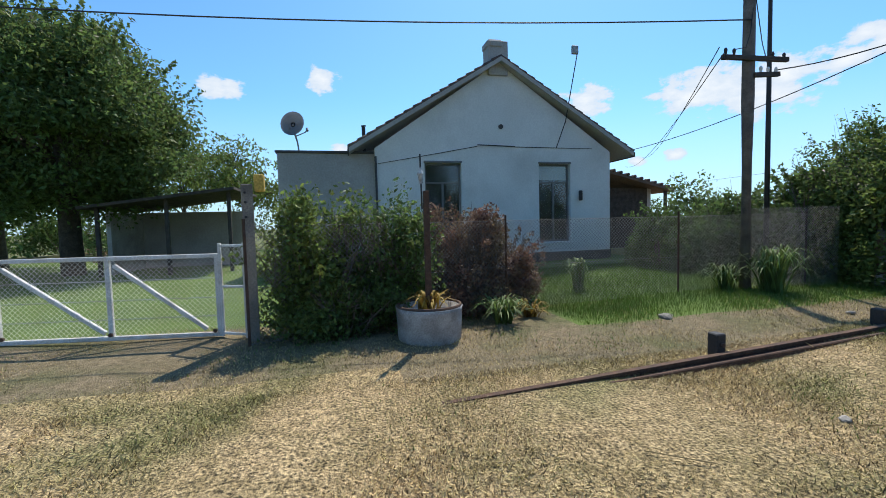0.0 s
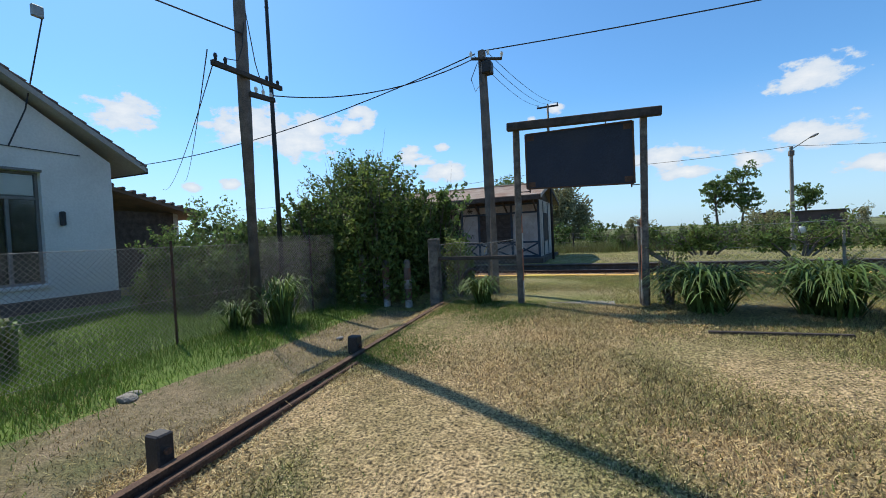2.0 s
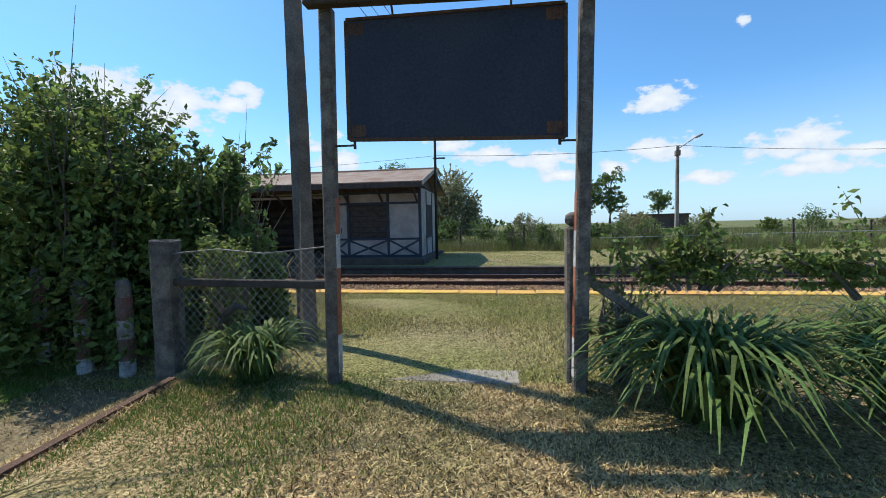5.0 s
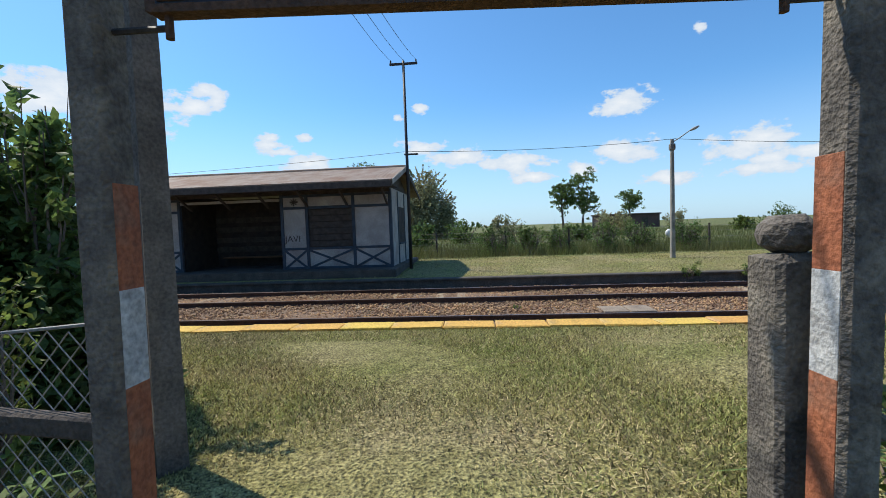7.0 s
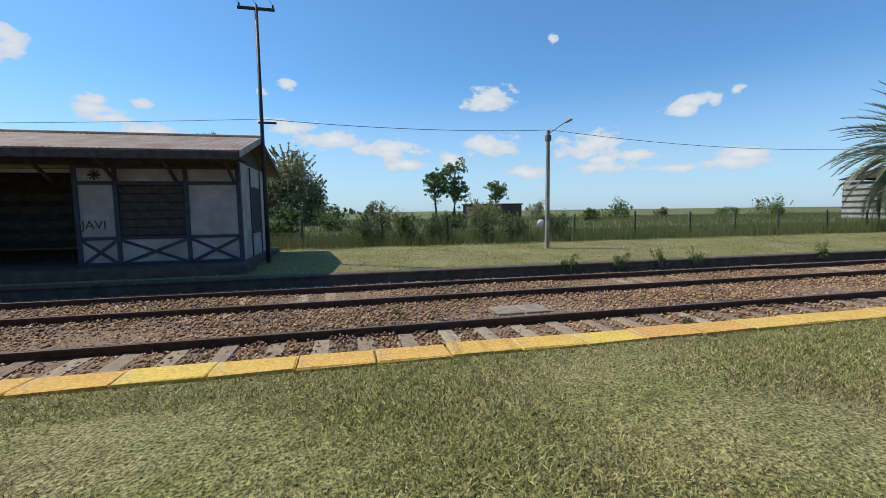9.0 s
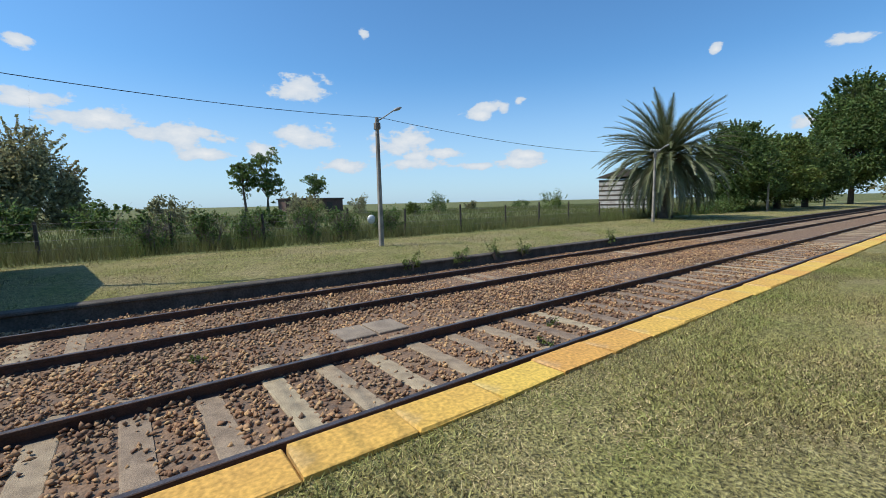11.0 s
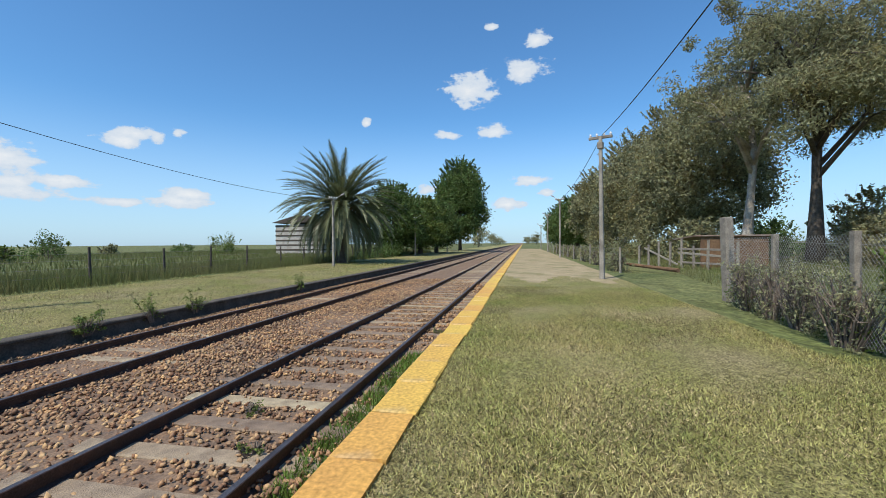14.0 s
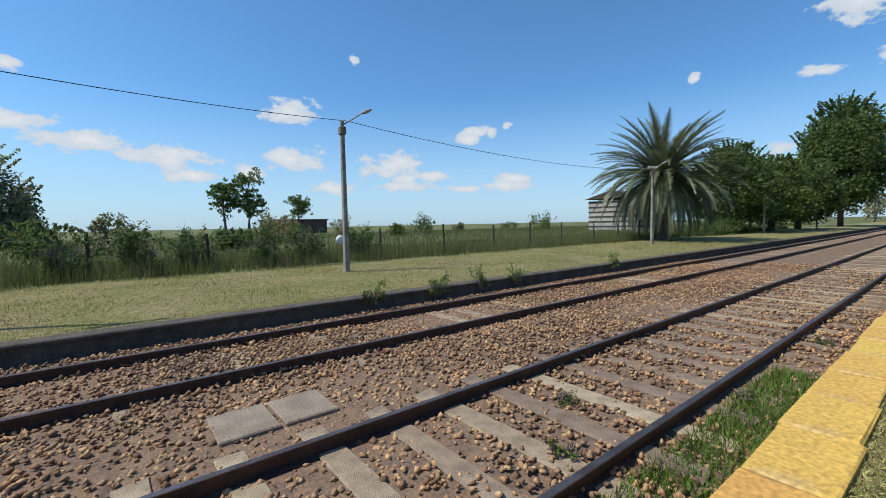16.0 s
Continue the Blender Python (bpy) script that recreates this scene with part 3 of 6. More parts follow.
def build_ground():
    xs = np.unique(np.concatenate([-np.geomspace(14, 2500, 22), np.linspace(-14, 24, 77), np.geomspace(24, 2500, 24)]))
    ys = np.unique(np.concatenate([-np.geomspace(8, 2500, 20), np.linspace(-8, 10.2, 60), np.linspace(10.4, 15.14, 20), [15.30], np.linspace(15.8, 23.1, 10), [23.22], np.linspace(23.8, 31, 12), np.geomspace(32, 2500, 26)]))
    X, Y = np.meshgrid(xs, ys, indexing="ij")
    Z = ground_z(X, Y)
    bump = 0.015 * np.sin(X * 1.7 + 1.3 * np.sin(Y * 0.9)) + 0.012 * np.sin(Y * 2.3 + X * 0.6)
    Z = Z + bump * ((Y < 14.5) | (Y > 24)) * (np.abs(X) < 60)
    V = np.stack([X, Y, Z], -1).reshape(-1, 3)
    ny = len(ys)
    i, j = np.meshgrid(np.arange(len(xs) - 1), np.arange(ny - 1), indexing="ij")
    a = (i * ny + j).ravel()
    F = np.stack([a, a + ny, a + ny + 1, a + 1], 1)
    me = raw("ground", V, F, M_YARD)
    for m in (M_PLAT, M_BED, M_FIELD, M_LAWN, M_DIRT, M_BARE):
        me.materials.append(m)
    c = V[F].mean(1)
    k = np.zeros(len(F), np.int32)
    k[c[:, 1] > 10.6] = 1
    k[(c[:, 1] > 15.14) & (c[:, 1] < 23.1)] = 2
    k[c[:, 1] >= 30.0] = 3
    k[(c[:, 1] < 11.4) & (c[:, 0] < np.where(c[:, 1] > 4.4, -2.15, -3.3))] = 4
    k[(c[:, 1] < 11.3) & (c[:, 0] > np.where(c[:, 1] > 4.4, -2.15, -3.3)) & (c[:, 0] < -0.4 - 0.5 * (c[:, 1] < 1.5))] = 6
    k[(c[:, 0] > 20 + 1.5 * np.sin(c[:, 1] * 2.6)) & (c[:, 1] > 10.6) & (c[:, 1] < 15.14)] = 5
    k[(c[:, 0] > 95) & (c[:, 1] > 10.6) & (c[:, 1] < 15.14)] = 3
    k[(c[:, 0] > 9) & (c[:, 1] < 10.6)] = 3
    k[(c[:, 0] < -28) & (c[:, 1] < 15)] = 3
    me.polygons.foreach_set("material_index", k)
    tagged(new("ground", me), "dry mown grass, platforms and pasture to the horizon", "ground", kind="structure")


build_ground()


def rail_profile(bm, x0, x1, y):
    prof = [(-0.065, 0), (0.065, 0), (0.065, 0.012), (0.01, 0.03), (0.01, 0.105), (0.034, 0.115), (0.034, 0.145), (0.026, 0.15), (-0.026, 0.15), (-0.034, 0.145), (-0.034, 0.115), (-0.01, 0.105), (-0.01, 0.03), (-0.065, 0.012)]
    A = [bm.verts.new((x0, y + p, q)) for p, q in prof]
    C = [bm.verts.new((x1, y + p, q)) for p, q in prof]
    n = len(prof)
    for i in range(n):
        bm.faces.new((A[i], C[i], C[(i + 1) % n], A[(i + 1) % n]))
    bm.faces.new(A)
    bm.faces.new(C[::-1])
    bm.normal_update()
    return bm


def build_track(y0, y1, name_label, sleeper_top, seed):
    """Two rails on timber sleepers."""
    rng = random.Random(seed)
    tr = thing("railway_track", 0, 0, Z_RAIL - 0.15, name_label, "railway", "railway tracks", "structure")
    for y in (y0, y1):
        bm = rail_profile(B(), -160, 900, y)
        me = mesh_of(bm, "rail", M_RAIL)
        me.materials.append(M_RAILTOP)
        for f in me.polygons:
            if f.center.z > 0.1475:
                f.material_index = 1
        part("rail", me, None, tr, "rust-brown rail with a worn head")
    meshes = []
    for k in range(5):
        bm = box(B(), -0.125, -1.33, -0.13, 0.125, 1.33, 0, 0.012)
        for v in bm.verts:
            v.co += Vector((rng.uniform(-0.012, 0.012), rng.uniform(-0.03, 0.03), rng.uniform(-0.008, 0.006)))
        meshes.append(mesh_of(bm, "sleeper", M_SLEEPER))
    x = -24.0
    while x < 95:
        part("sleeper", meshes[rng.randrange(5)], None, tr, at=pose(x + rng.uniform(-0.03, 0.03), (y0 + y1) / 2 + rng.uniform(-0.05, 0.05), sleeper_top + rng.uniform(-0.012, 0.012), 0, 0, rng.uniform(-1.2, 1.2)))
        x += 0.66
    return tr


build_track(Y_N1, Y_F1, "rusty rails on weathered timber sleepers in brown ballast", 0.025, 3)
build_track(Y_N2, Y_F2, "rusty rails on half-buried sleepers in brown ballast", 0.005, 4)


def build_ballast():
    rng = np.random.default_rng(11)
    n = 62000
    x = rng.uniform(-9, 26, n)
    y = rng.uniform(15.5, 23.0, n)
    near = rng.uniform(0, 1, n) < np.clip(1.35 - np.abs(x - 6) / 22, 0.25, 1)
    x, y = x[near], y[near]
    z = np.full(len(x), Z_BED) + rng.uniform(0.0, 0.03, len(x)) + 0.03 * np.sin(x * 0.8) * np.sin(y * 1.1)
    # keep sleepers of the first track mostly clear
    u = np.abs(((x + 24.0) / 0.66 + 0.5) % 1 - 0.5) * 0.66
    mid = (y > Y_N1 - 0.46) & (y < Y_F1 + 0.46)
    keep = ~(mid & (u < 0.125) & (rng.uniform(0, 1, len(x)) < 0.86))
    x, y, z = x[keep], y[keep], z[keep]
    m = len(x)
    s = rng.uniform(0.018, 0.042, (m, 1, 1)) * rng.uniform(0.6, 1.25, (m, 1, 3))
    base = np.array([[1, 0.2, 0], [-0.2, 1, 0.1], [-1, -0.1, 0], [0.1, -1, 0.1], [0.1, 0.1, 0.85], [0, 0, -0.8]])
    jit = base[None] + rng.normal(0, 0.22, (m, 6, 3))
    a = rng.uniform(0, 6.28, m)
    ca, sa = np.cos(a), np.sin(a)
    v = jit * s
    vx = v[..., 0] * ca[:, None] - v[..., 1] * sa[:, None]
    vy = v[..., 0] * sa[:, None] + v[..., 1] * ca[:, None]
    V = np.stack([vx + x[:, None], vy + y[:, None], v[..., 2] + z[:, None]], -1).reshape(-1, 3)
    tri = np.array([[0, 1, 4], [1, 2, 4], [2, 3, 4], [3, 0, 4], [1, 0, 5], [2, 1, 5], [3, 2, 5], [0, 3, 5]])
    F = (np.arange(m)[:, None, None] * 6 + tri[None]).reshape(-1, 3)
    tagged(new("ballast", raw("ballast", V, F, M_STONE)), "loose brown crushed-stone railway ballast", "ballast", kind="stuff")


build_ballast()


def build_kerb():
    rng = random.Random(8)
    k = thing("platform_edge", 0, 15.09, 0, "yellow-painted concrete platform edge, chipped and stained", "kerb", kind="structure")
    meshes = []
    for i in range(6):
        bm = box(B(), -0.36, 0, -0.64, 0.36, 0.375, 0.035, 0.012)
        for v in bm.verts:
            if v.co.z > 0:
                v.co += Vector((rng.uniform(-0.006, 0.006), rng.uniform(-0.012, 0.012), rng.uniform(-0.008, 0.008)))
        meshes.append(mesh_of(bm, "kerb_block", M_KERB))
    x = -14.0
    while x < 58:
        part("kerb_block", meshes[rng.randrange(6)], None, k, at=pose(x, rng.uniform(-0.012, 0.012), rng.uniform(-0.008, 0.006), 0, 0, rng.uniform(-0.4, 0.4)))
        x += 0.73
    part("kerb_run", box(B(), 57.9, 0, -0.64, 420, 0.36, 0.03, 0.01), M_KERB, k)
    part("kerb_run", box(B(), -160, 0, -0.64, -14.4, 0.36, 0.03, 0.01), M_KERB, k)
    f = thing("platform_wall", 0, 23.0, 0, "dark brick-faced edge of the far platform", "wall", kind="structure")
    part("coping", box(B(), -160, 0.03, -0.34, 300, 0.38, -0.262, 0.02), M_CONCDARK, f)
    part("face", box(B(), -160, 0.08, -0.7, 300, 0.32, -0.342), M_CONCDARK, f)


build_kerb()


def build_slab():
    s = thing("cable_pit_cover", SLAB[0], SLAB[1], Z_BED + 0.01, "two flat concrete pit lids lying in the ballast", "cover", turn=SLAB[2])
    for dx in (-0.56, 0.02):
        bm = box(B(), dx, -0.32, -0.08, dx + 0.54, 0.32, 0.03, 0.012)
        part("lid", bm, M_LID, s)


SLAB = (5.53, 19.08, 0)
build_slab()


def build_grass():
    rng = np.random.default_rng(5)

    def lay(name, label, n, x0, x1, y0, y1, h, w, m, lean=0.9, keep=None):
        x, y = rng.uniform(x0, x1, n), rng.uniform(y0, y1, n)
        if keep is not None:
            q = keep(x, y)
            x, y = x[q], y[q]
        z = ground_z(x, y)
        tagged(new(name, blade_mesh(name, x, y, z, h, w, rng, m, lean)), label, "grass", kind="stuff")

    def patch(x, y):
        return np.sin(x * 1.3 + 2 * np.sin(y * 0.7)) + np.sin(y * 1.9 + x * 0.5) + rng.normal(0, 0.7, len(x)) > -1.3

    lay("dry_grass", "short dry straw-coloured mown grass", 300000, -0.6, 8, -1.5, 10.7, 0.03, 0.012, M_BLADE, 2.2, patch)
    lay("thin_grass", "thin dry grass on bare trodden soil", 40000, -3.7, -0.4, -3.5, 10.9, 0.03, 0.009, M_BLADE, 2.0)
    lay("mown_straw", "pale mown straw lying flat on the yard", 90000, -0.6, 7, 0.5, 10.7, 0.018, 0.008, M_STRAW, 4.5)
    lay("mown_clippings", "pale clippings lying flat on the platform grass", 90000, -5, 13, 10.8, 15.1, 0.018, 0.008, M_STRAW, 4.5)
    lay("lawn_grass", "lush green garden lawn behind the wire fence", 90000, -9, -1.7, 1, 12, 0.09, 0.012, M_BLADEL, 0.8, lambda x, y: x < np.where(y > 4.4, -2.05, -3.1) + rng.normal(0, 0.16, len(x)))
    lay("platform_grass", "short green mown grass on the platform", 380000, -6, 17, 10.7, 15.12, 0.032, 0.012, M_BLADEG, 2.0, patch)
    lay("far_platform_grass", "mown grass strip on the far platform", 60000, -2, 40, 23.4, 30.5, 0.05, 0.014, M_BLADEG, 1.3, patch)
    lay("tall_grass", "tall uncut grass and weeds along the pasture fence", 70000, -8, 75, 30.0, 36, 0.55, 0.022, M_TALL, 0.5)
    lay("pasture", "tall green pasture beyond the fence", 60000, -30, 120, 34, 90, 0.45, 0.05, M_TALL, 0.5)
    lay("yard_weeds", "rough grass along the field fence", 40000, 6, 60, -6, 9.6, 0.3, 0.02, M_TALL, 0.6, lambda x, y: y < 10.3 - 0.12 * (x - 3.3) - 0.2)
    lay("yard_green", "greener mown grass beside the gateway", 60000, 2.9, 9.5, 6.5, 10.7, 0.036, 0.012, M_BLADEG, 1.6, lambda x, y: y - 0.5 * x + rng.normal(0, 0.9, len(x)) < 7.6)
    lay("yard_tufts", "scattered green tufts in the dry yard", 22000, -3.6, 9, -4, 10.7, 0.045, 0.011, M_BLADEL, 1.0, lambda x, y: np.sin(x * 2.1 + 1.5 * np.sin(y * 1.1)) + np.sin(y * 1.7 - x * 0.8) + rng.normal(0, 0.35, len(x)) > 1.15)
    lay("gateway_green", "greener grass beside the low rail", 26000, -0.2, 1.6, 7.2, 10.7, 0.04, 0.011, M_BLADEL, 1.4, lambda x, y: x - 0.1 < 0.35 * (y - 6.4) + rng.normal(0, 0.25, len(x)))
    lay("kerb_weeds", "green weeds growing between the rail and the platform edge", 5200, 6.3, 10.8, 15.5, 16.25, 0.1, 0.018, M_BLADEL, 1.0)


build_grass()

# ---- sign gate and fences at the platform entrance ----
def build_sign_gate():
    g = thing("sign_gateway", 2.13, 10.53, 0.0, "tall dark timber gateway with orange and white banded posts", "gateway")
    for px, lean in ((-1.0, 0.035), (1.0, 0.06)):
        bm = B()
        beam(bm, (px, 0, -0.3), (px + lean, 0, 3.08), 0.105, 0.11, 0.014)
        post = part("post", bm, M_POSTGREY, g, "weathered timber post")
        # worn paint bands on the platform side and the inner faces
        for z0, z1, m in ((0.1, 0.42, M_BANDW), (0.42, 0.74, M_ORANGE), (0.74, 0.98, M_ORANGE), (0.98, 1.26, M_BANDW), (1.26, 1.56, M_ORANGE)):
            zc = lambda z: px + lean * (z + 0.3) / 3.42
            side = 1 if px < 0 else -1
            b2 = beam(B(), (zc(z0) + 0.052 * side, 0.008, z0), (zc(z1) + 0.052 * side, 0.008, z1), 0.004, 0.09, 0.001)
            part("paint_band", b2, m, post, "faded orange band" if m is M_ORANGE else "faded white band")
    bm = beam(B(), (-1.1, -0.11, 3.11), (1.31, -0.11, 3.04), 0.1, 0.14, 0.012)
    bb = part("crossbeam", bm, M_WOODDK, g, "dark timber crossbeam")
    for q in (-1.06, -0.98, 0.5):
        part("bolt", tube(B(), [(q, -0.175, 3.11 - 0.03 * (q + 1.1)), (q, -0.15, 3.11 - 0.03 * (q + 1.1))], 0.016, 8), M_BLACK, bb)
    for px in (-0.42, 0.5):
        bm = tube(B(), [(px, -0.07, 3.06), (px, -0.02, 3.0), (px, 0.0, 2.94)], 0.009, 6)
        part("hanger", bm, M_BLACK, g, "rusty iron hanger")
    s = box(B(), -0.79, -0.015, 2.03, 0.89, 0.015, 2.955, 0.004)
    for v in s.verts:
        v.co.z -= (v.co.x + 0.79) * (0.03 if v.co.z < 2.5 else 0.0)
    sg = part("sign_panel", s, M_SIGN, g, "dark blank back of a hanging steel sign")
    fr = B()
    for a, c in (((-0.8, 2.965), (0.9, 2.965)), ((-0.8, 2.025), (0.9, 1.975)), ((-0.795, 2.025), (-0.795, 2.965)), ((0.895, 1.975), (0.895, 2.965))):
        beam(fr, (a[0], 0.0, a[1]), (c[0], 0.0, c[1]), 0.05, 0.022)
    part("frame", fr, M_RUST, sg, "rust-edged steel frame")
    for x, z in ((-0.72, 2.89), (0.82, 2.89), (-0.72, 2.09), (0.82, 2.05)):
        part("rust_corner", beam(B(), (x - 0.06, -0.018, z), (x + 0.06, -0.018, z), 0.004, 0.09), M_RUST, sg, "rusty corner plate")
    for x0, x1, z in ((-0.95, -0.76, 1.98), (0.86, 0.98, 1.95)):
        st = part("stay", tube(B(), [(x0, 0.0, z), (x1, 0.0, z)], 0.009, 6), M_BLACK, g, "iron stay bar")
        part("hook", tube(B(), [(x1 if x0 < 0 else x0, 0, z + 0.05), (x1 if x0 < 0 else x0, 0, z - 0.03)], 0.012, 6), M_RUST, st)


build_sign_gate()


def squared_post(name, x, y, z, h, w, label, m, cap=0.0, lean=0.0, group="", category="post", dd=None):
    p = thing(name, x, y, z, label, category, group)
    d = dd or w
    bm = box(B(), -w / 2, -d / 2, -0.3, w / 2, d / 2, h, 0.018)
    for v in bm.verts:
        if v.co.z > 0.5 * h:
            v.co.x += lean
            v.co.z += random.uniform(-0.01, 0.01)
    part("post", bm, m, p)
    return p


def build_entry_fence():
    # concrete strainer posts and low banded bollards
    c = squared_post("strainer_post", -0.62, 10.82, -0.1, 1.33, 0.2, "thick grey weathered fence post", M_POSTGREY, group="strainer posts")
    r = squared_post("strainer_post", 3.14, 10.72, -0.02, 1.31, 0.155, "grey concrete post topped with a stone knob", M_POSTGREY, group="strainer posts")
    kb = B()
    bmesh.ops.create_icosphere(kb, subdivisions=2, radius=0.09)
    for v in kb.verts:
        v.co = Vector((v.co.x * 0.98, v.co.y * 0.98, v.co.z * 0.72)) * random.uniform(0.9, 1.1) + Vector((0, 0, 1.37))
    part("knob", kb, M_POSTGREY, r, "rough eroded stone knob")
    for i, (x, y) in enumerate(((-1.39, 11.12), (-1.93, 11.15), (-2.62, 11.3))):
        b = thing("bollard", x, y, -0.21 + 0.12 * (i == 2), "short round post with faded red and white bands, shade painted in", "bollard", "low banded posts")
        part("post", tube(B(), [(0, 0, -0.2), (0, 0, 0.97), (0, 0, 1.02)], [0.075, 0.072, 0.045], 10), M_POSTGREY, b)
        # upper bands use the darker paints, which hold the mound's shade in their colour
        for z0, z1, m in ((0.0, 0.17, M_BANDW), (0.17, 0.4, M_REDSHADE), (0.6, 0.84, M_REDSHADE), (0.4, 0.6, M_WHITESHADE)):
            part("paint_band", tube(B(), [(0, 0, z0), (0, 0, z1)], 0.077, 10, False), m, b)
    # left bay: timber rail and sagging netting
    f = thing("entry_fence", -0.62, 10.75, 0, "sagging wire netting on a timber rail beside the gateway", "fence")
    part("rail", beam(B(), (0.1, 0.05, 0.83), (1.72, -0.2, 0.84), 0.05, 0.07, 0.008), M_WOODDK, f)
    part("branch", tube(B(), [(0.62, -0.06, 0.42), (0.68, -0.06, 0.55), (0.8, -0.08, 0.63), (0.92, -0.1, 0.6)], [0.03, 0.035, 0.03, 0.015], 7), M_WOODDK, f, "gnarled dead branch caught in the wire")
    part("top_wire", tube(B(), [(0.1, 0.05, 1.1), (0.6, -0.02, 1.14), (1.1, -0.1, 1.1), (1.72, -0.2, 1.16)], 0.006, 5), M_WIREOLD, f, "slack top wire")
    V, F = chain_link((0.1, 0.08), (1.72, -0.16), 0.02, 1.12, 0.085, 0.0026)
    part("netting", raw("netting", V, F, M_GALV), None, f)
    # right run: netting on posts, top strand
    a, c2 = Vector((3.3, 10.6)), Vector((14.6, 9.5))
    n = 5
    rf = thing("field_fence", a.x, a.y, -0.1, "chain-link fence on leaning timber posts, overgrown with vine", "fence")
    for i in range(1, n):
        q = (c2 - a) * (i / n)
        bm = box(B(), -0.015 - 0.03 * (i > 2), -0.015 - 0.03 * (i > 2), -0.3, 0.015 + 0.03 * (i > 2), 0.015 + 0.03 * (i > 2), 1.2 + 0.4 * (i > 2), 0.004, pose(q.x, q.y, 0, random.uniform(-2, 2), random.uniform(-2, 2), 0))
        part("post", bm, M_WOODGREY, rf)
    d = c2 - a
    V, F = chain_link((0, 0), (d.x * 0.35, d.y * 0.35), 0.0, 0.95, 0.075, 0.0022)
    part("netting", raw("netting", V, F, M_GALV), None, rf)
    V, F = chain_link((d.x * 0.35, d.y * 0.35), (d.x, d.y), 0.1, 1.55, 0.075, 0.0024)
    part("netting", raw("netting", V, F, M_GALV), None, rf)
    for z in (0.3, 0.98, 1.3):
        part("strand", tube(B(), [(0, 0, z), (d.x, d.y, z + 0.2)], 0.003, 5), M_GALV, rf)
    part("brace", beam(B(), (-0.14, 0.02, 1.0), (0.66, 0.06, 0.46), 0.07, 0.07, 0.01), M_WOODGREY, rf, "grey diagonal brace")
    e = thing("end_post", 14.7, 9.45, -0.1, "tall leaning grey timber corner post", "post", "field corner posts")
    part("post", box(B(), -0.11, -0.1, -0.3, 0.11, 0.1, 2.05, 0.015, pose(0, 0, 0, 0, 3, 10)), M_WOODGREY, e)


build_entry_fence()


def build_rail_barrier():
    """Old rail lying on stubs as a low barrier."""
    b = thing("rail_barrier", -0.14, 1.22, Z_YARD, "old rusty rail laid on short black stub posts", "barrier")
    p0, p1 = Vector((0.03, 0.0, -0.15)), Vector((-0.22, 9.3, 0.21))
    prof = [(-0.06, 0), (0.06, 0), (0.06, 0.012), (0.012, 0.03), (0.012, 0.09), (0.033, 0.1), (0.033, 0.13), (-0.033, 0.13), (-0.033, 0.1), (-0.012, 0.09), (-0.012, 0.03), (-0.06, 0.012)]
    bm = B()
    A = [bm.verts.new((p0.x + u, p0.y, p0.z + w)) for u, w in prof]
    C = [bm.verts.new((p1.x + u, p1.y, p1.z + w)) for u, w in prof]
    for i in range(len(prof)):
        bm.faces.new((A[i], A[(i + 1) % len(prof)], C[(i + 1) % len(prof)], C[i]))
    bm.faces.new(A[::-1])
    bm.faces.new(C)
    bmesh.ops.recalc_face_normals(bm, faces=bm.faces)
    part("rail", bm, M_RUST, b, "rusty old rail")
    part("ledge", beam(B(), (0.08, 0.0, -0.085), (-0.17, 9.3, 0.275), 0.05, 0.012, 0.003), M_RUST, b)
    part("rail", beam(B(), (0.135, 0.0, -0.09), (-0.115, 9.3, 0.27), 0.045, 0.06, 0.01), M_RUST, b, "rusty outer flange of the old rail")
    for y in (3.85, 6.35):
        x = -0.2 - 0.04 * y / 4
        top = 0.30 if y < 5 else 0.39
        bm = box(B(), x - 0.07, y - 0.06, -0.3, x + 0.07, y + 0.06, top, 0.012)
        st = part("stub", bm, M_BLACK, b, "black squared iron stub")
        part("bolt", tube(B(), [(x + 0.07, y, top - 0.12), (x + 0.095, y, top - 0.12)], 0.025, 6), M_RUST, st)


build_rail_barrier()

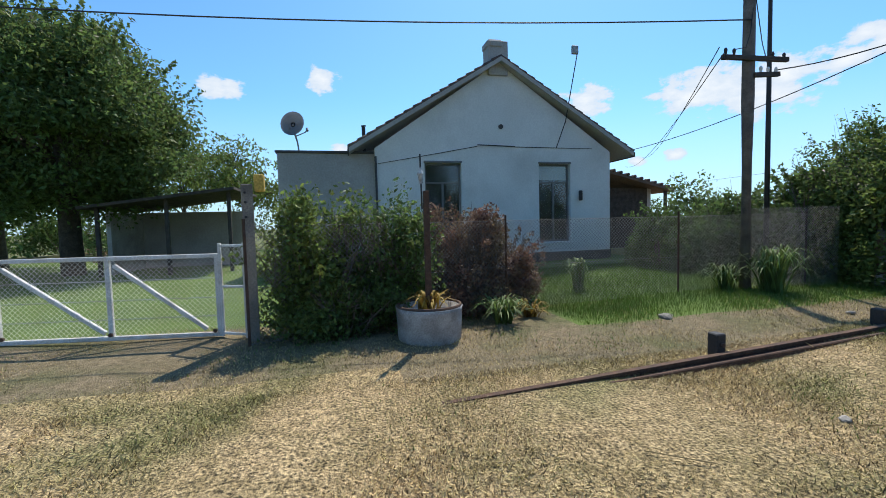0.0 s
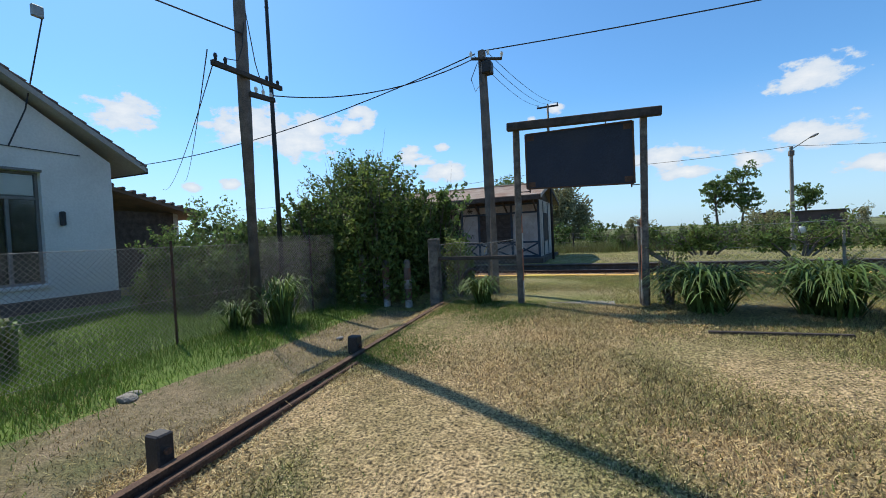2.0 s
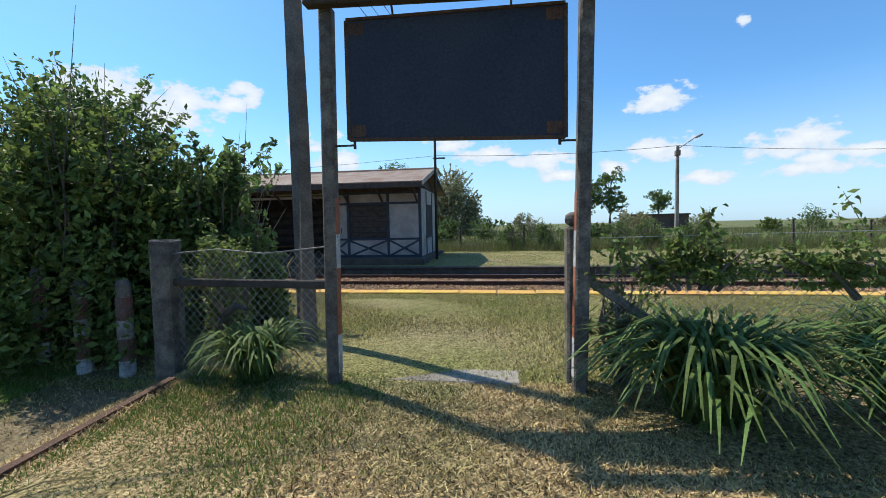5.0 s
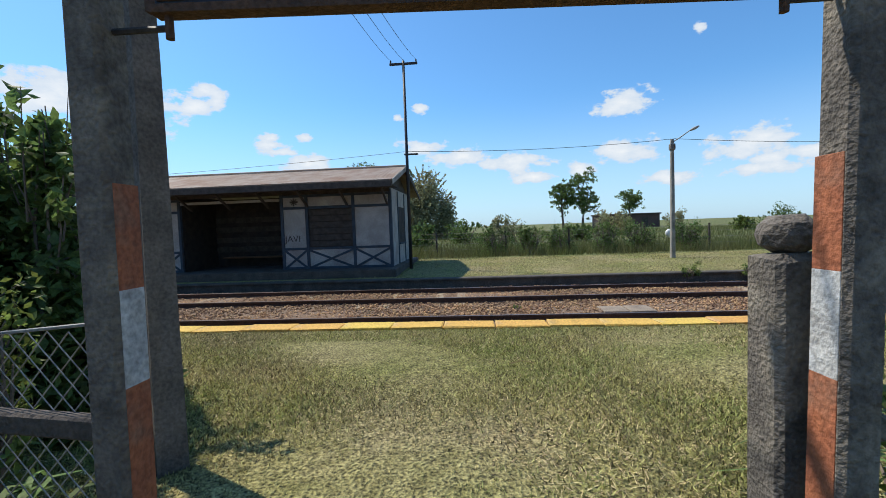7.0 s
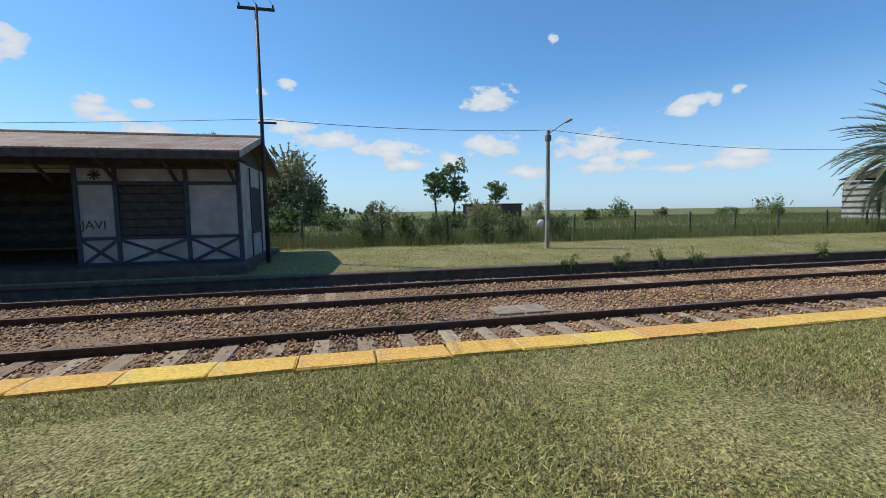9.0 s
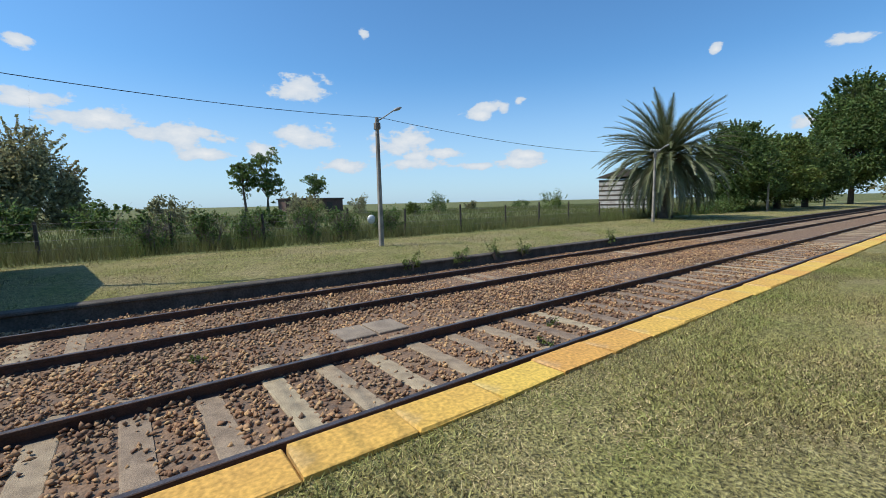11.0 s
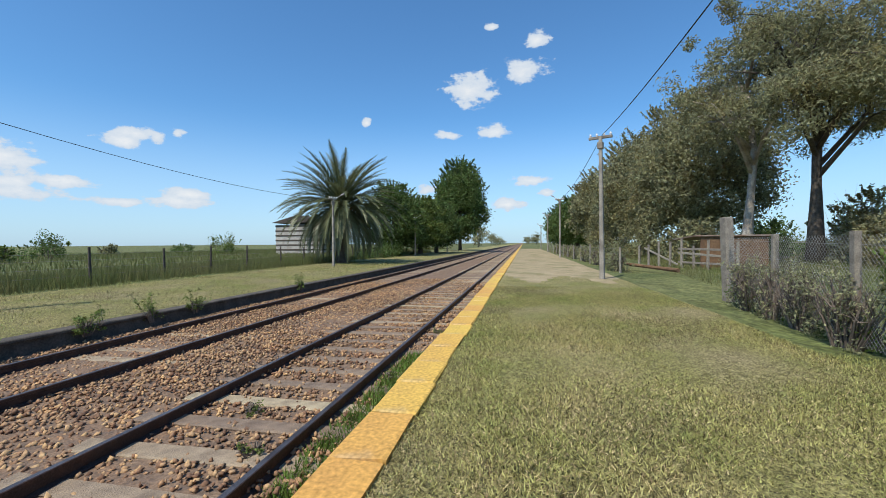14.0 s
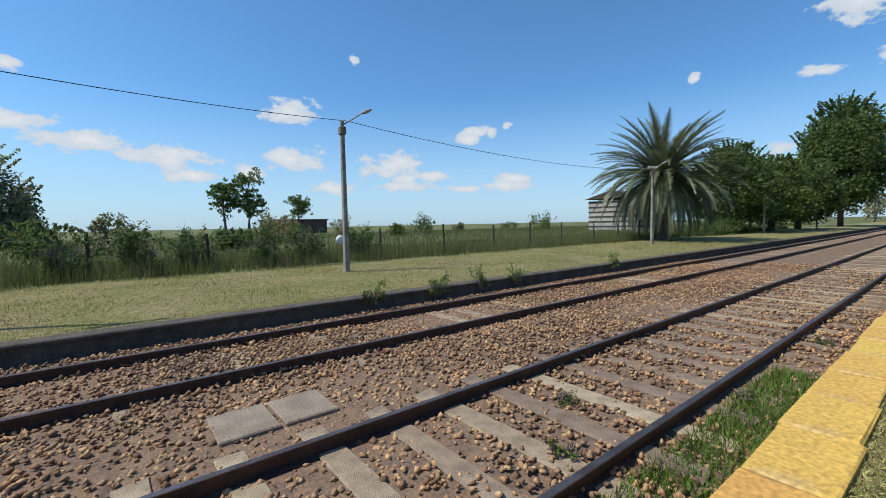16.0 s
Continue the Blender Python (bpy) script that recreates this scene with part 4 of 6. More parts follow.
def build_small_yard_things():
    s = thing("sapling", SAPLING[0], SAPLING[1], -0.05, "thin pale bare sapling stake standing in the grass", "sapling")
    part("stem", tube(B(), [(0, 0, -0.2), (0.05, 0, 0.35), (0.09, 0.02, 0.8), (0.07, 0, 1.4), (0.1, 0, 2.0), (0.08, 0, 2.6)], [0.028, 0.026, 0.022, 0.02, 0.016, 0.008], 7), M_BARKW, s, smooth=True)
    part("twig", tube(B(), [(0.07, 0, 1.4), (0.16, 0.02, 1.65)], [0.008, 0.003], 5), M_BARKW, s)
    part("twig", tube(B(), [(0.09, 0, 1.9), (0.02, 0.02, 2.2)], [0.008, 0.003], 5), M_BARKW, s)
    rng = random.Random(6)
    for i, (x, y, r) in enumerate(((-2.1, 5.9, 0.085), (-2.2, 6.02, 0.06), (-1.3, 8.5, 0.05), (1.1, 4.7, 0.04))):
        bm = B()
        bmesh.ops.create_icosphere(bm, subdivisions=2, radius=r)
        for v in bm.verts:
            v.co = Vector((v.co.x * 1.5, v.co.y, v.co.z * 0.6)) * rng.uniform(0.85, 1.1)
        solid("stone", bm, M_CONC, "pale loose stone lying in the dry grass", "stone", "loose stones", at=pose(x, y, float(ground_z(x, y)) + r * 0.3, 0, 0, 40 * i))
    for i in range(26):
        x, y = rng.uniform(-1.5, 6), rng.uniform(2, 14.5)
        z = float(ground_z(x, y)) + 0.035
        L = rng.uniform(0.15, 0.5)
        a = rng.uniform(0, 6.28)
        bm = tube(B(), [(0, 0, 0), (L * 0.5 * math.cos(a), L * 0.5 * math.sin(a), 0.02), (L * math.cos(a + 0.2), L * math.sin(a + 0.2), 0)], 0.004, 4)
        solid("straw", bm, M_BLADE, "dry pale straw lying on the grass", "straw", "loose straws", at=pose(x, y, z))


SAPLING = (5.95, 9.55)
build_small_yard_things()
sl = box(B(), -0.62, -0.16, -0.1, 0.62, 0.16, 0.012, 0.015)
solid("threshold_slab", sl, M_CONC, "worn concrete threshold slab set in the grass", "slab", at=pose(2.07, 10.78, 0.0, 0, 0, 0))
bm = beam(B(), (3.7, 8.96, -0.045), (5.1, 9.02, -0.045), 0.05, 0.045, 0.006)
solid("loose_timber", bm, M_WOODDK, "dark rotten batten lying in the grass", "timber", at=Matrix.Identity(4))


# ---- poles and wires ----
def concrete_lamp(name, x, y, z, h, label, lamp=True, cross=True, turn=0, group="platform lamp poles", lean=0.0):
    p = thing(name, x, y, z, label, "lamp pole" if lamp else "pole", group, turn=turn)
    bm = B()
    beam(bm, (0, 0, -0.3), (lean, 0, h), 0.17, 0.17, 0.02)
    for v in bm.verts:
        k = 1 - 0.35 * max(0, v.co.z) / h
        v.co.x = lean * v.co.z / h + (v.co.x - lean * v.co.z / h) * k
        v.co.y *= k
    part("post", bm, M_CONC, p)
    part("cap_block", box(B(), lean - 0.1, -0.1, h - 0.45, lean + 0.1, 0.1, h - 0.2, 0.02), M_WOODGREY, p, "weathered timber block")
    if cross:
        ca = part("crossarm", box(B(), lean - 0.42, -0.05, h - 0.08, lean + 0.42, 0.05, h + 0.02, 0.01), M_WOODGREY, p, "short timber crossarm")
        for q in (-0.36, -0.13, 0.13, 0.36):
            part("insulator", tube(B(), [(lean + q, 0, h + 0.02), (lean + q, 0, h + 0.07), (lean + q, 0, h + 0.13)], [0.03, 0.045, 0.025], 8), M_CERAMIC, ca, "white porcelain insulator")
    if lamp:
        arm = part("lamp_arm", tube(B(), [(lean, 0, h - 0.15), (lean + 0.3, -0.1, h + 0.05), (lean + 0.62, -0.2, h + 0.28)], 0.022, 8), M_GALV, p, "galvanised lamp arm")
        hd = B()
        bmesh.ops.create_uvsphere(hd, u_segments=12, v_segments=8, radius=0.16)
        bmesh.ops.scale(hd, vec=(1.2, 0.55, 0.36), verts=hd.verts)
        bmesh.ops.transform(hd, matrix=pose(lean + 0.76, -0.24, h + 0.34, 0, -24, -18), verts=hd.verts)
        part("lamp_head", hd, M_DISH, arm, "grey street-lamp head", smooth=True)
    return p


concrete_lamp("lamp_pole", 10.3, 27.4, -0.17, 4.85, "slim concrete pole with an angled lamp head on the platform", cross=False)
concrete_lamp("lamp_pole", 31.2, 27.4, -0.17, 4.75, "slim concrete lamp pole standing before the palm", turn=-15)
concrete_lamp("lamp_pole", 54, 27.4, -0.17, 4.7, "far concrete lamp pole beside dark trees", turn=-15)
concrete_lamp("lamp_pole", 76, 27.4, -0.17, 4.7, "far concrete lamp pole beside dark trees", turn=-15)
concrete_lamp("lamp_pole", 19.9, 11.4, 0, 5.25, "weathered concrete pole with crossarm and porcelain insulators", turn=65, lamp=False, lean=0.06)
concrete_lamp("lamp_pole", 43, 11.0, 0, 5.3, "concrete lamp pole beside the sandy path", turn=70)
concrete_lamp("lamp_pole", 66, 10.8, 0, 5.3, "far concrete lamp pole beside the sandy path", turn=70)
concrete_lamp("lamp_pole", 90, 10.8, 0, 4.8, "far concrete lamp pole beside the sandy path", turn=70)


def build_poles():
    p = thing("utility_pole", -3.6, 9.15, Z_YARD, "tall weathered timber pole with crossarms behind the garden fence", "utility pole", "timber utility poles")
    part("shaft", tube(B(), [(0, 0, -0.4), (0, 0, 4), (0.03, 0, 12.4)], [0.125, 0.115, 0.085], 12), M_POLE, p, smooth=True)
    for z, y0, y1, pins in ((4.72, -0.78, 0.84, (-0.7, -0.5, 0.45, 0.74)), (4.42, 0.0, 0.62, (0.16, 0.34, 0.54))):
        arm = part("crossarm", beam(B(), (0.13, y0, z - 0.03), (0.13, y1, z + 0.02), 0.07, 0.09, 0.006), M_WOODDK, p, "dark timber crossarm with insulators")
        for q in pins:
            part("insulator", tube(B(), [(0.13, q, z + 0.03), (0.13, q, z + 0.11), (0.13, q, z + 0.15)], [0.02, 0.035, 0.02], 6), M_CERAMIC if z < 4.6 else M_BLACK, arm)
    part("loose_wire", tube(B(), [(0.13, -0.5, 4.85), (0.16, -0.25, 4.9), (0.12, -0.1, 5.2), (0.1, 0.0, 5.8)], 0.009, 5), M_BLACK, p, "cable rising up the pole")
    part("loose_wire", tube(B(), [(0.1, 0.05, 5.9), (0.16, 0.15, 5.0), (0.14, 0.34, 4.55)], 0.009, 5), M_BLACK, p, "cable dropping to the lower arm")
    t = thing("telegraph_pole", -4.8, 11.15, Z_YARD, "slim dark iron mast with a ring and spike at its top", "utility pole", "iron poles")
    part("shaft", tube(B(), [(0, 0, -0.4), (0, 0, 3.5), (0, 0, 7.4), (0, 0, 8.1)], [0.06, 0.055, 0.04, 0.008], 10), M_BLACK, t, smooth=True)
    part("ring", tube(B(), [(0.09 * math.cos(k * math.pi / 6), 0.09 * math.sin(k * math.pi / 6), 7.5) for k in range(13)], 0.015, 6), M_BLACK, t)
    fb = B()
    bmesh.ops.create_uvsphere(fb, u_segments=10, v_segments=8, radius=0.05)
    bmesh.ops.translate(fb, vec=(0, 0, 7.25), verts=fb.verts)
    part("finial", fb, M_BLACK, t, smooth=True)
    g = thing("utility_pole", 0.33, 11.76, 0.0, "dark creosoted timber pole with a bracket and wires at its top", "utility pole", "timber utility poles")
    part("shaft", tube(B(), [(0, 0, -0.4), (-0.02, 0, 2.5), (-0.05, -0.02, 5.1)], [0.12, 0.105, 0.085], 4), M_POLE, g, "squared dark timber shaft")
    part("bracket", box(B(), -0.05, -0.14, 4.6, 0.16, 0.1, 4.85, 0.02), M_BLACK, g, "black iron bracket")
    arm = part("crossarm", beam(B(), (-0.22, -0.25, 4.88), (0.33, 0.15, 4.93), 0.05, 0.05, 0.006), M_WOODDK, g)
    for q in ((-0.22, -0.25, 4.92), (0.08, -0.02, 5.0), (0.33, 0.15, 4.97)):
        part("insulator", tube(B(), [q, (q[0], q[1], q[2] + 0.07), (q[0], q[1], q[2] + 0.11)], [0.02, 0.035, 0.018], 6), M_CERAMIC, arm)
    part("loose_wire", tube(B(), [(-0.1, -0.2, 4.8), (-0.22, -0.3, 4.45), (-0.15, -0.26, 4.2), (-0.04, -0.16, 4.4), (-0.08, -0.1, 4.65)], 0.008, 5), M_BLACK, g, "loop of loose cable")
    part("string", tube(B(), [(-0.1, -0.09, 1.0), (-0.16, -0.12, 0.9), (-0.14, -0.1, 0.78)], 0.006, 5), M_KERB, g, "yellow string tied round it")
    s = thing("station_pole", -0.42, 26.0, -0.2, "tall thin black pole with a crossarm beside the station", "utility pole", "iron poles")
    part("shaft", tube(B(), [(0, 0, -0.3), (0, 0, 8.15)], [0.07, 0.05], 10), M_BLACK, s, smooth=True)
    part("crossarm", box(B(), -0.55, -0.04, 8.0, 0.55, 0.04, 8.08, 0.006), M_BLACK, s)
    part("crossarm", box(B(), -0.1, -0.04, 4.5, 0.45, 0.04, 4.56, 0.006), M_BLACK, s)
    for q in (-0.5, 0, 0.5):
        part("insulator", tube(B(), [(q, 0, 8.08), (q, 0, 8.16), (q, 0, 8.2)], [0.02, 0.035, 0.015], 6), M_BLACK, s)
    wire("overhead_wire", (-3.5, 9.1, 5.15), (-7.2, -12, 5.95), 0.35, 0.014, "black overhead cable above the garden fence")
    wire("overhead_wire", (-3.47, 8.3, 4.55), (-34, 30, 7.5), 0.7, 0.01, "thin telegraph wire above the hedge")
    wire("overhead_wire", (-3.47, 8.45, 4.5), (-34, 28, 6.6), 0.8, 0.01, "thin telegraph wire above the hedge")
    wire("overhead_wire", (-3.47, 9.7, 4.2), (0.1, 11.7, 4.95), 0.3, 0.012, "twisted cable slung between two poles")
    wire("overhead_wire", (-11.2, 12.0, 3.95), (0.15, 11.7, 5.05), 0.35, 0.012, "service cable from the house eave to the pole")
    wire("overhead_wire", (0.3, 11.75, 5.1), (19.9, 11.4, 5.3), 0.35, 0.012, "black cable along the platform poles")
    wire("overhead_wire", (19.9, 11.4, 5.3), (43, 11.0, 5.3), 0.4, 0.012, "black cable along the platform poles")
    wire("overhead_wire", (43, 11.0, 5.3), (66, 10.8, 5.3), 0.4, 0.012, "black cable along the platform poles")
    for q in (-0.5, 0.0, 0.5):
        wire("overhead_wire", (0.25 + q * 0.3, 11.75, 5.05), (-0.42 + q, 26.0, 7.98), 0.25, 0.007, "thin wire crossing above the tracks")
    wire("overhead_wire", (-0.35, 26.0, 4.45), (10.3, 27.4, 4.68), 0.15, 0.01, "lamp cable along the far platform")
    wire("overhead_wire", (10.35, 27.35, 4.68), (31.2, 27.4, 4.5), 0.45, 0.01, "lamp cable along the far platform")
    wire("overhead_wire", (-0.35, 26.0, 4.45), (-26, 26.5, 4.0), 0.25, 0.008, "lamp cable above the station roof")


build_poles()

# ---- station building across the tracks ----
def corrugated(bm, x0, x1, ya, za, yb, zb, t=0.02, pitch=0.15):
    """A ribbed sheet roof slope from (ya, za) to (yb, zb)."""
    n = int((x1 - x0) / (pitch / 2))
    d = Vector((0, yb - ya, zb - za)).normalized()
    nn = Vector((0, -d.z, d.y))
    if nn.z < 0:
        nn = -nn
    rows = []
    for i in range(n + 1):
        x = x0 + (x1 - x0) * i / n
        off = nn * (0.018 if i % 2 else 0.0)
        rows.append([bm.verts.new(Vector((x, ya, za)) + off), bm.verts.new(Vector((x, yb, zb)) + off), bm.verts.new(Vector((x, yb, zb)) - nn * t), bm.verts.new(Vector((x, ya, za)) - nn * t)])
    for a, b in zip(rows, rows[1:]):
        for k in range(4):
            bm.faces.new((a[k], b[k], b[(k + 1) % 4], a[(k + 1) % 4]))
    bm.faces.new(rows[0])
    bm.faces.new(rows[-1][::-1])
    bmesh.ops.recalc_face_normals(bm, faces=bm.faces)
    return bm


def build_station():
    s = thing("station_building", 0, 24.6, -0.1, "abandoned dark timber-framed station shelter with rusty corrugated roof", "building")
    XL, XR, D = -13.1, -0.9, 4.6
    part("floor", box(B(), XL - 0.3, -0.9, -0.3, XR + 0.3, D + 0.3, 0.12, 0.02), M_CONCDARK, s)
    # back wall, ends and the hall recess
    part("wall", box(B(), XL, D - 0.12, 0.12, XR, D, 3.0), M_DARKIN, s, "dark back wall")
    part("wall", box(B(), XR - 0.1, 0.12, 0.12, XR, D - 0.122, 3.05), M_PANEL, s, "end wall")
    part("wall", box(B(), XL, 0.12, 0.12, XL + 0.1, D - 0.122, 3.05), M_PANEL, s, "end wall")
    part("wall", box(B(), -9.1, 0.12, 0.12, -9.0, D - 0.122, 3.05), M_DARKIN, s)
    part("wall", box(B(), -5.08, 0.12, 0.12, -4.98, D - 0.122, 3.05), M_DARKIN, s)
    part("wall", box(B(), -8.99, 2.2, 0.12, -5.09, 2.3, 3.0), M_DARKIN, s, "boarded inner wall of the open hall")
    for z in (0.75, 1.15, 1.6, 2.0):
        part("board", box(B(), -8.98, 2.14, z, -5.1, 2.197, z + 0.22, 0.006), M_WOODDK, s)
    part("bench", box(B(), -8.4, 1.6, 0.5, -5.6, 2.0, 0.56, 0.01), M_WOODBR, s, "plank bench inside the hall")
    part("board", box(B(), -9.0, 0.02, 2.68, -5.1, 0.08, 2.78, 0.006), M_PANEL, s, "pale board above the hall opening")

    def bay(x0, x1, kind):
        """One bay of the framed front."""
        if kind == "panel":
            part("panel", box(B(), x0 + 0.04, 0.03, 0.92, x1 - 0.04, 0.08, 2.36), M_PANEL, s, "dirty white boarded panel")
        else:
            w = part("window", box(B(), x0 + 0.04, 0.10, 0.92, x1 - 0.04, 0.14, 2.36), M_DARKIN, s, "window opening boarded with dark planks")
            for k in range(6):
                part("slat", box(B(), x0 + 0.05, 0.06, 0.95 + k * 0.235, x1 - 0.05, 0.095, 1.16 + k * 0.235, 0.006), M_WOODDK, w)
        part("panel", box(B(), x0 + 0.04, 0.03, 2.46, x1 - 0.04, 0.08, 2.8), M_PANEL, s, "white frieze panel")
        part("panel", box(B(), x0 + 0.04, 0.03, 0.14, x1 - 0.04, 0.08, 0.84), M_PANEL, s, "white dado panel")
        for a, c in ((0.17, 0.82), (0.82, 0.17)):
            part("brace", beam(B(), (x0 + 0.06, 0.01 + (0.012 if a > c else 0), a), (x1 - 0.06, 0.01 + (0.012 if a > c else 0), c), 0.03, 0.08, 0.004), M_BLUETRIM, s, "faded blue cross brace")

    edges = ((-2.28, XR, "panel"), (-4.05, -2.28, "window"), (-5.0, -4.05, "panel"), (-10.05, -9.05, "panel"), (-12.0, -10.05, "window"), (XL, -12.0, "panel"))
    for a, c, k in edges:
        bay(a, c, k)
    for x in (XL, -12.0, -10.05, -9.05, -5.0, -4.05, -2.28, XR):
        part("stud", box(B(), x - 0.055, -0.015, 0.12, x + 0.055, 0.1, 3.0, 0.008), M_BLUETRIM, s, "dark timber stud")
    for x0, x1 in ((XL, -9.05), (-5.0, XR)):
        for z in (0.12, 0.84, 2.36, 2.8):
            part("rail", box(B(), x0, -0.006, z, x1, 0.095, z + 0.09, 0.006), M_BLUETRIM, s, "dark timber rail")
    # end-wall framing and window
    for y in (0.2, 1.5, 3.0, 4.3):
        part("stud", box(B(), XR, y - 0.05, 0.12, XR + 0.03, y + 0.05, 3.0, 0.006), M_BLUETRIM, s)
    w = part("window", box(B(), XR + 0.004, 1.6, 0.95, XR + 0.02, 2.9, 2.4), M_DARKIN, s, "dark side window")
    part("sill", box(B(), XR + 0.02, 1.55, 0.88, XR + 0.07, 2.95, 0.95, 0.006), M_BLUETRIM, w)
    # star ornament and scrawled letters
    star = B()
    for k in range(4):
        beam(star, (-4.53 - 0.15 * math.cos(k * math.pi / 4), 0.02, 2.63 - 0.15 * math.sin(k * math.pi / 4)), (-4.53 + 0.15 * math.cos(k * math.pi / 4), 0.02, 2.63 + 0.15 * math.sin(k * math.pi / 4)), 0.02, 0.07 if k % 2 == 0 else 0.03)
    part("ornament", star, M_WOODDK, s, "dark star-shaped ornament")
    cu = bpy.data.curves.new("letters", "FONT")
    cu.body, cu.size, cu.extrude = "JAVI", 0.34, 0.002
    tmp = bpy.data.objects.new("letters_source", cu)
    me = bpy.data.meshes.new_from_object(tmp)
    bpy.data.objects.remove(tmp)
    me.materials.clear()
    me.materials.append(M_WOODDK)
    part("lettering", me, None, s, "black scrawled letters on the white panel", at=pose(-4.93, 0.024, 1.15, 90, 0, 0))
    # roof
    EY, EZ, RY, RZ, BY, BZ = -1.25, 3.18, 1.7, 4.0, 5.6, 3.05
    roof = part("roof", corrugated(B(), XL - 0.9, XR + 0.35, EY, EZ, RY, RZ), M_CORR, s, "rust-streaked corrugated iron slope")
    part("roof", corrugated(B(), XL - 0.9, XR + 0.35, RY, RZ, BY, BZ), M_CORR, s, "rust-streaked corrugated iron slope")
    part("ridge_cap", tube(B(), [(XL - 0.9, RY, RZ + 0.01), (XR + 0.36, RY, RZ + 0.01)], 0.07, 8), M_CORR, roof)
    part("fascia", box(B(), XL - 0.9, EY - 0.03, EZ - 0.24, XR + 0.34, EY + 0.01, EZ - 0.03, 0.006), M_WOODDK, s, "dark fascia board")
    part("soffit", box(B(), XL - 0.8, EY + 0.012, EZ - 0.16, XR + 0.3, 0.1, EZ - 0.11), M_WOODDK, s)
    part("lintel", box(B(), XL, -0.02, 2.9, XR, 0.1, 3.1, 0.006), M_WOODDK, s)
    for x in np.linspace(XL + 0.1, XR - 0.1, 9):
        part("bracket", beam(B(), (x, 0.0, 2.45), (x, EY + 0.3, 3.0), 0.07, 0.08, 0.006), M_WOODDK, s, "dark diagonal eave bracket")
    part("bargeboard", beam(B(), (XR + 0.37, EY, EZ - 0.08), (XR + 0.37, RY, RZ - 0.08), 0.03, 0.18), M_PANEL, s, "peeling pale bargeboard")
    part("bargeboard", beam(B(), (XR + 0.37, RY, RZ - 0.08), (XR + 0.37, BY, BZ - 0.08), 0.03, 0.18), M_WOODDK, s)
    g = B()
    vs = [g.verts.new(v) for v in ((XR - 0.05, 0.1, 3.02), (XR - 0.05, D, 3.02), (XR - 0.05, RY, RZ - 0.08), (XR - 0.15, 0.1, 3.02), (XR - 0.15, D, 3.02), (XR - 0.15, RY, RZ - 0.08))]
    for f in ((0, 1, 2), (5, 4, 3), (0, 2, 5, 3), (1, 0, 3, 4), (2, 1, 4, 5)):
        g.faces.new([vs[i] for i in f])
    part("gable", g, M_WOODDK, s)
    part("finial", tube(B(), [(XL + 0.3, RY, RZ), (XL + 0.3, RY, RZ + 0.32)], [0.03, 0.008], 6), M_WOODDK, s)
    # round foot of the corner post at the far end
    part("post", tube(B(), [(XL - 0.5, -0.9, 0.0), (XL - 0.5, -0.9, 3.0)], 0.08, 8), M_BLUETRIM, s, "canopy post")


build_station()


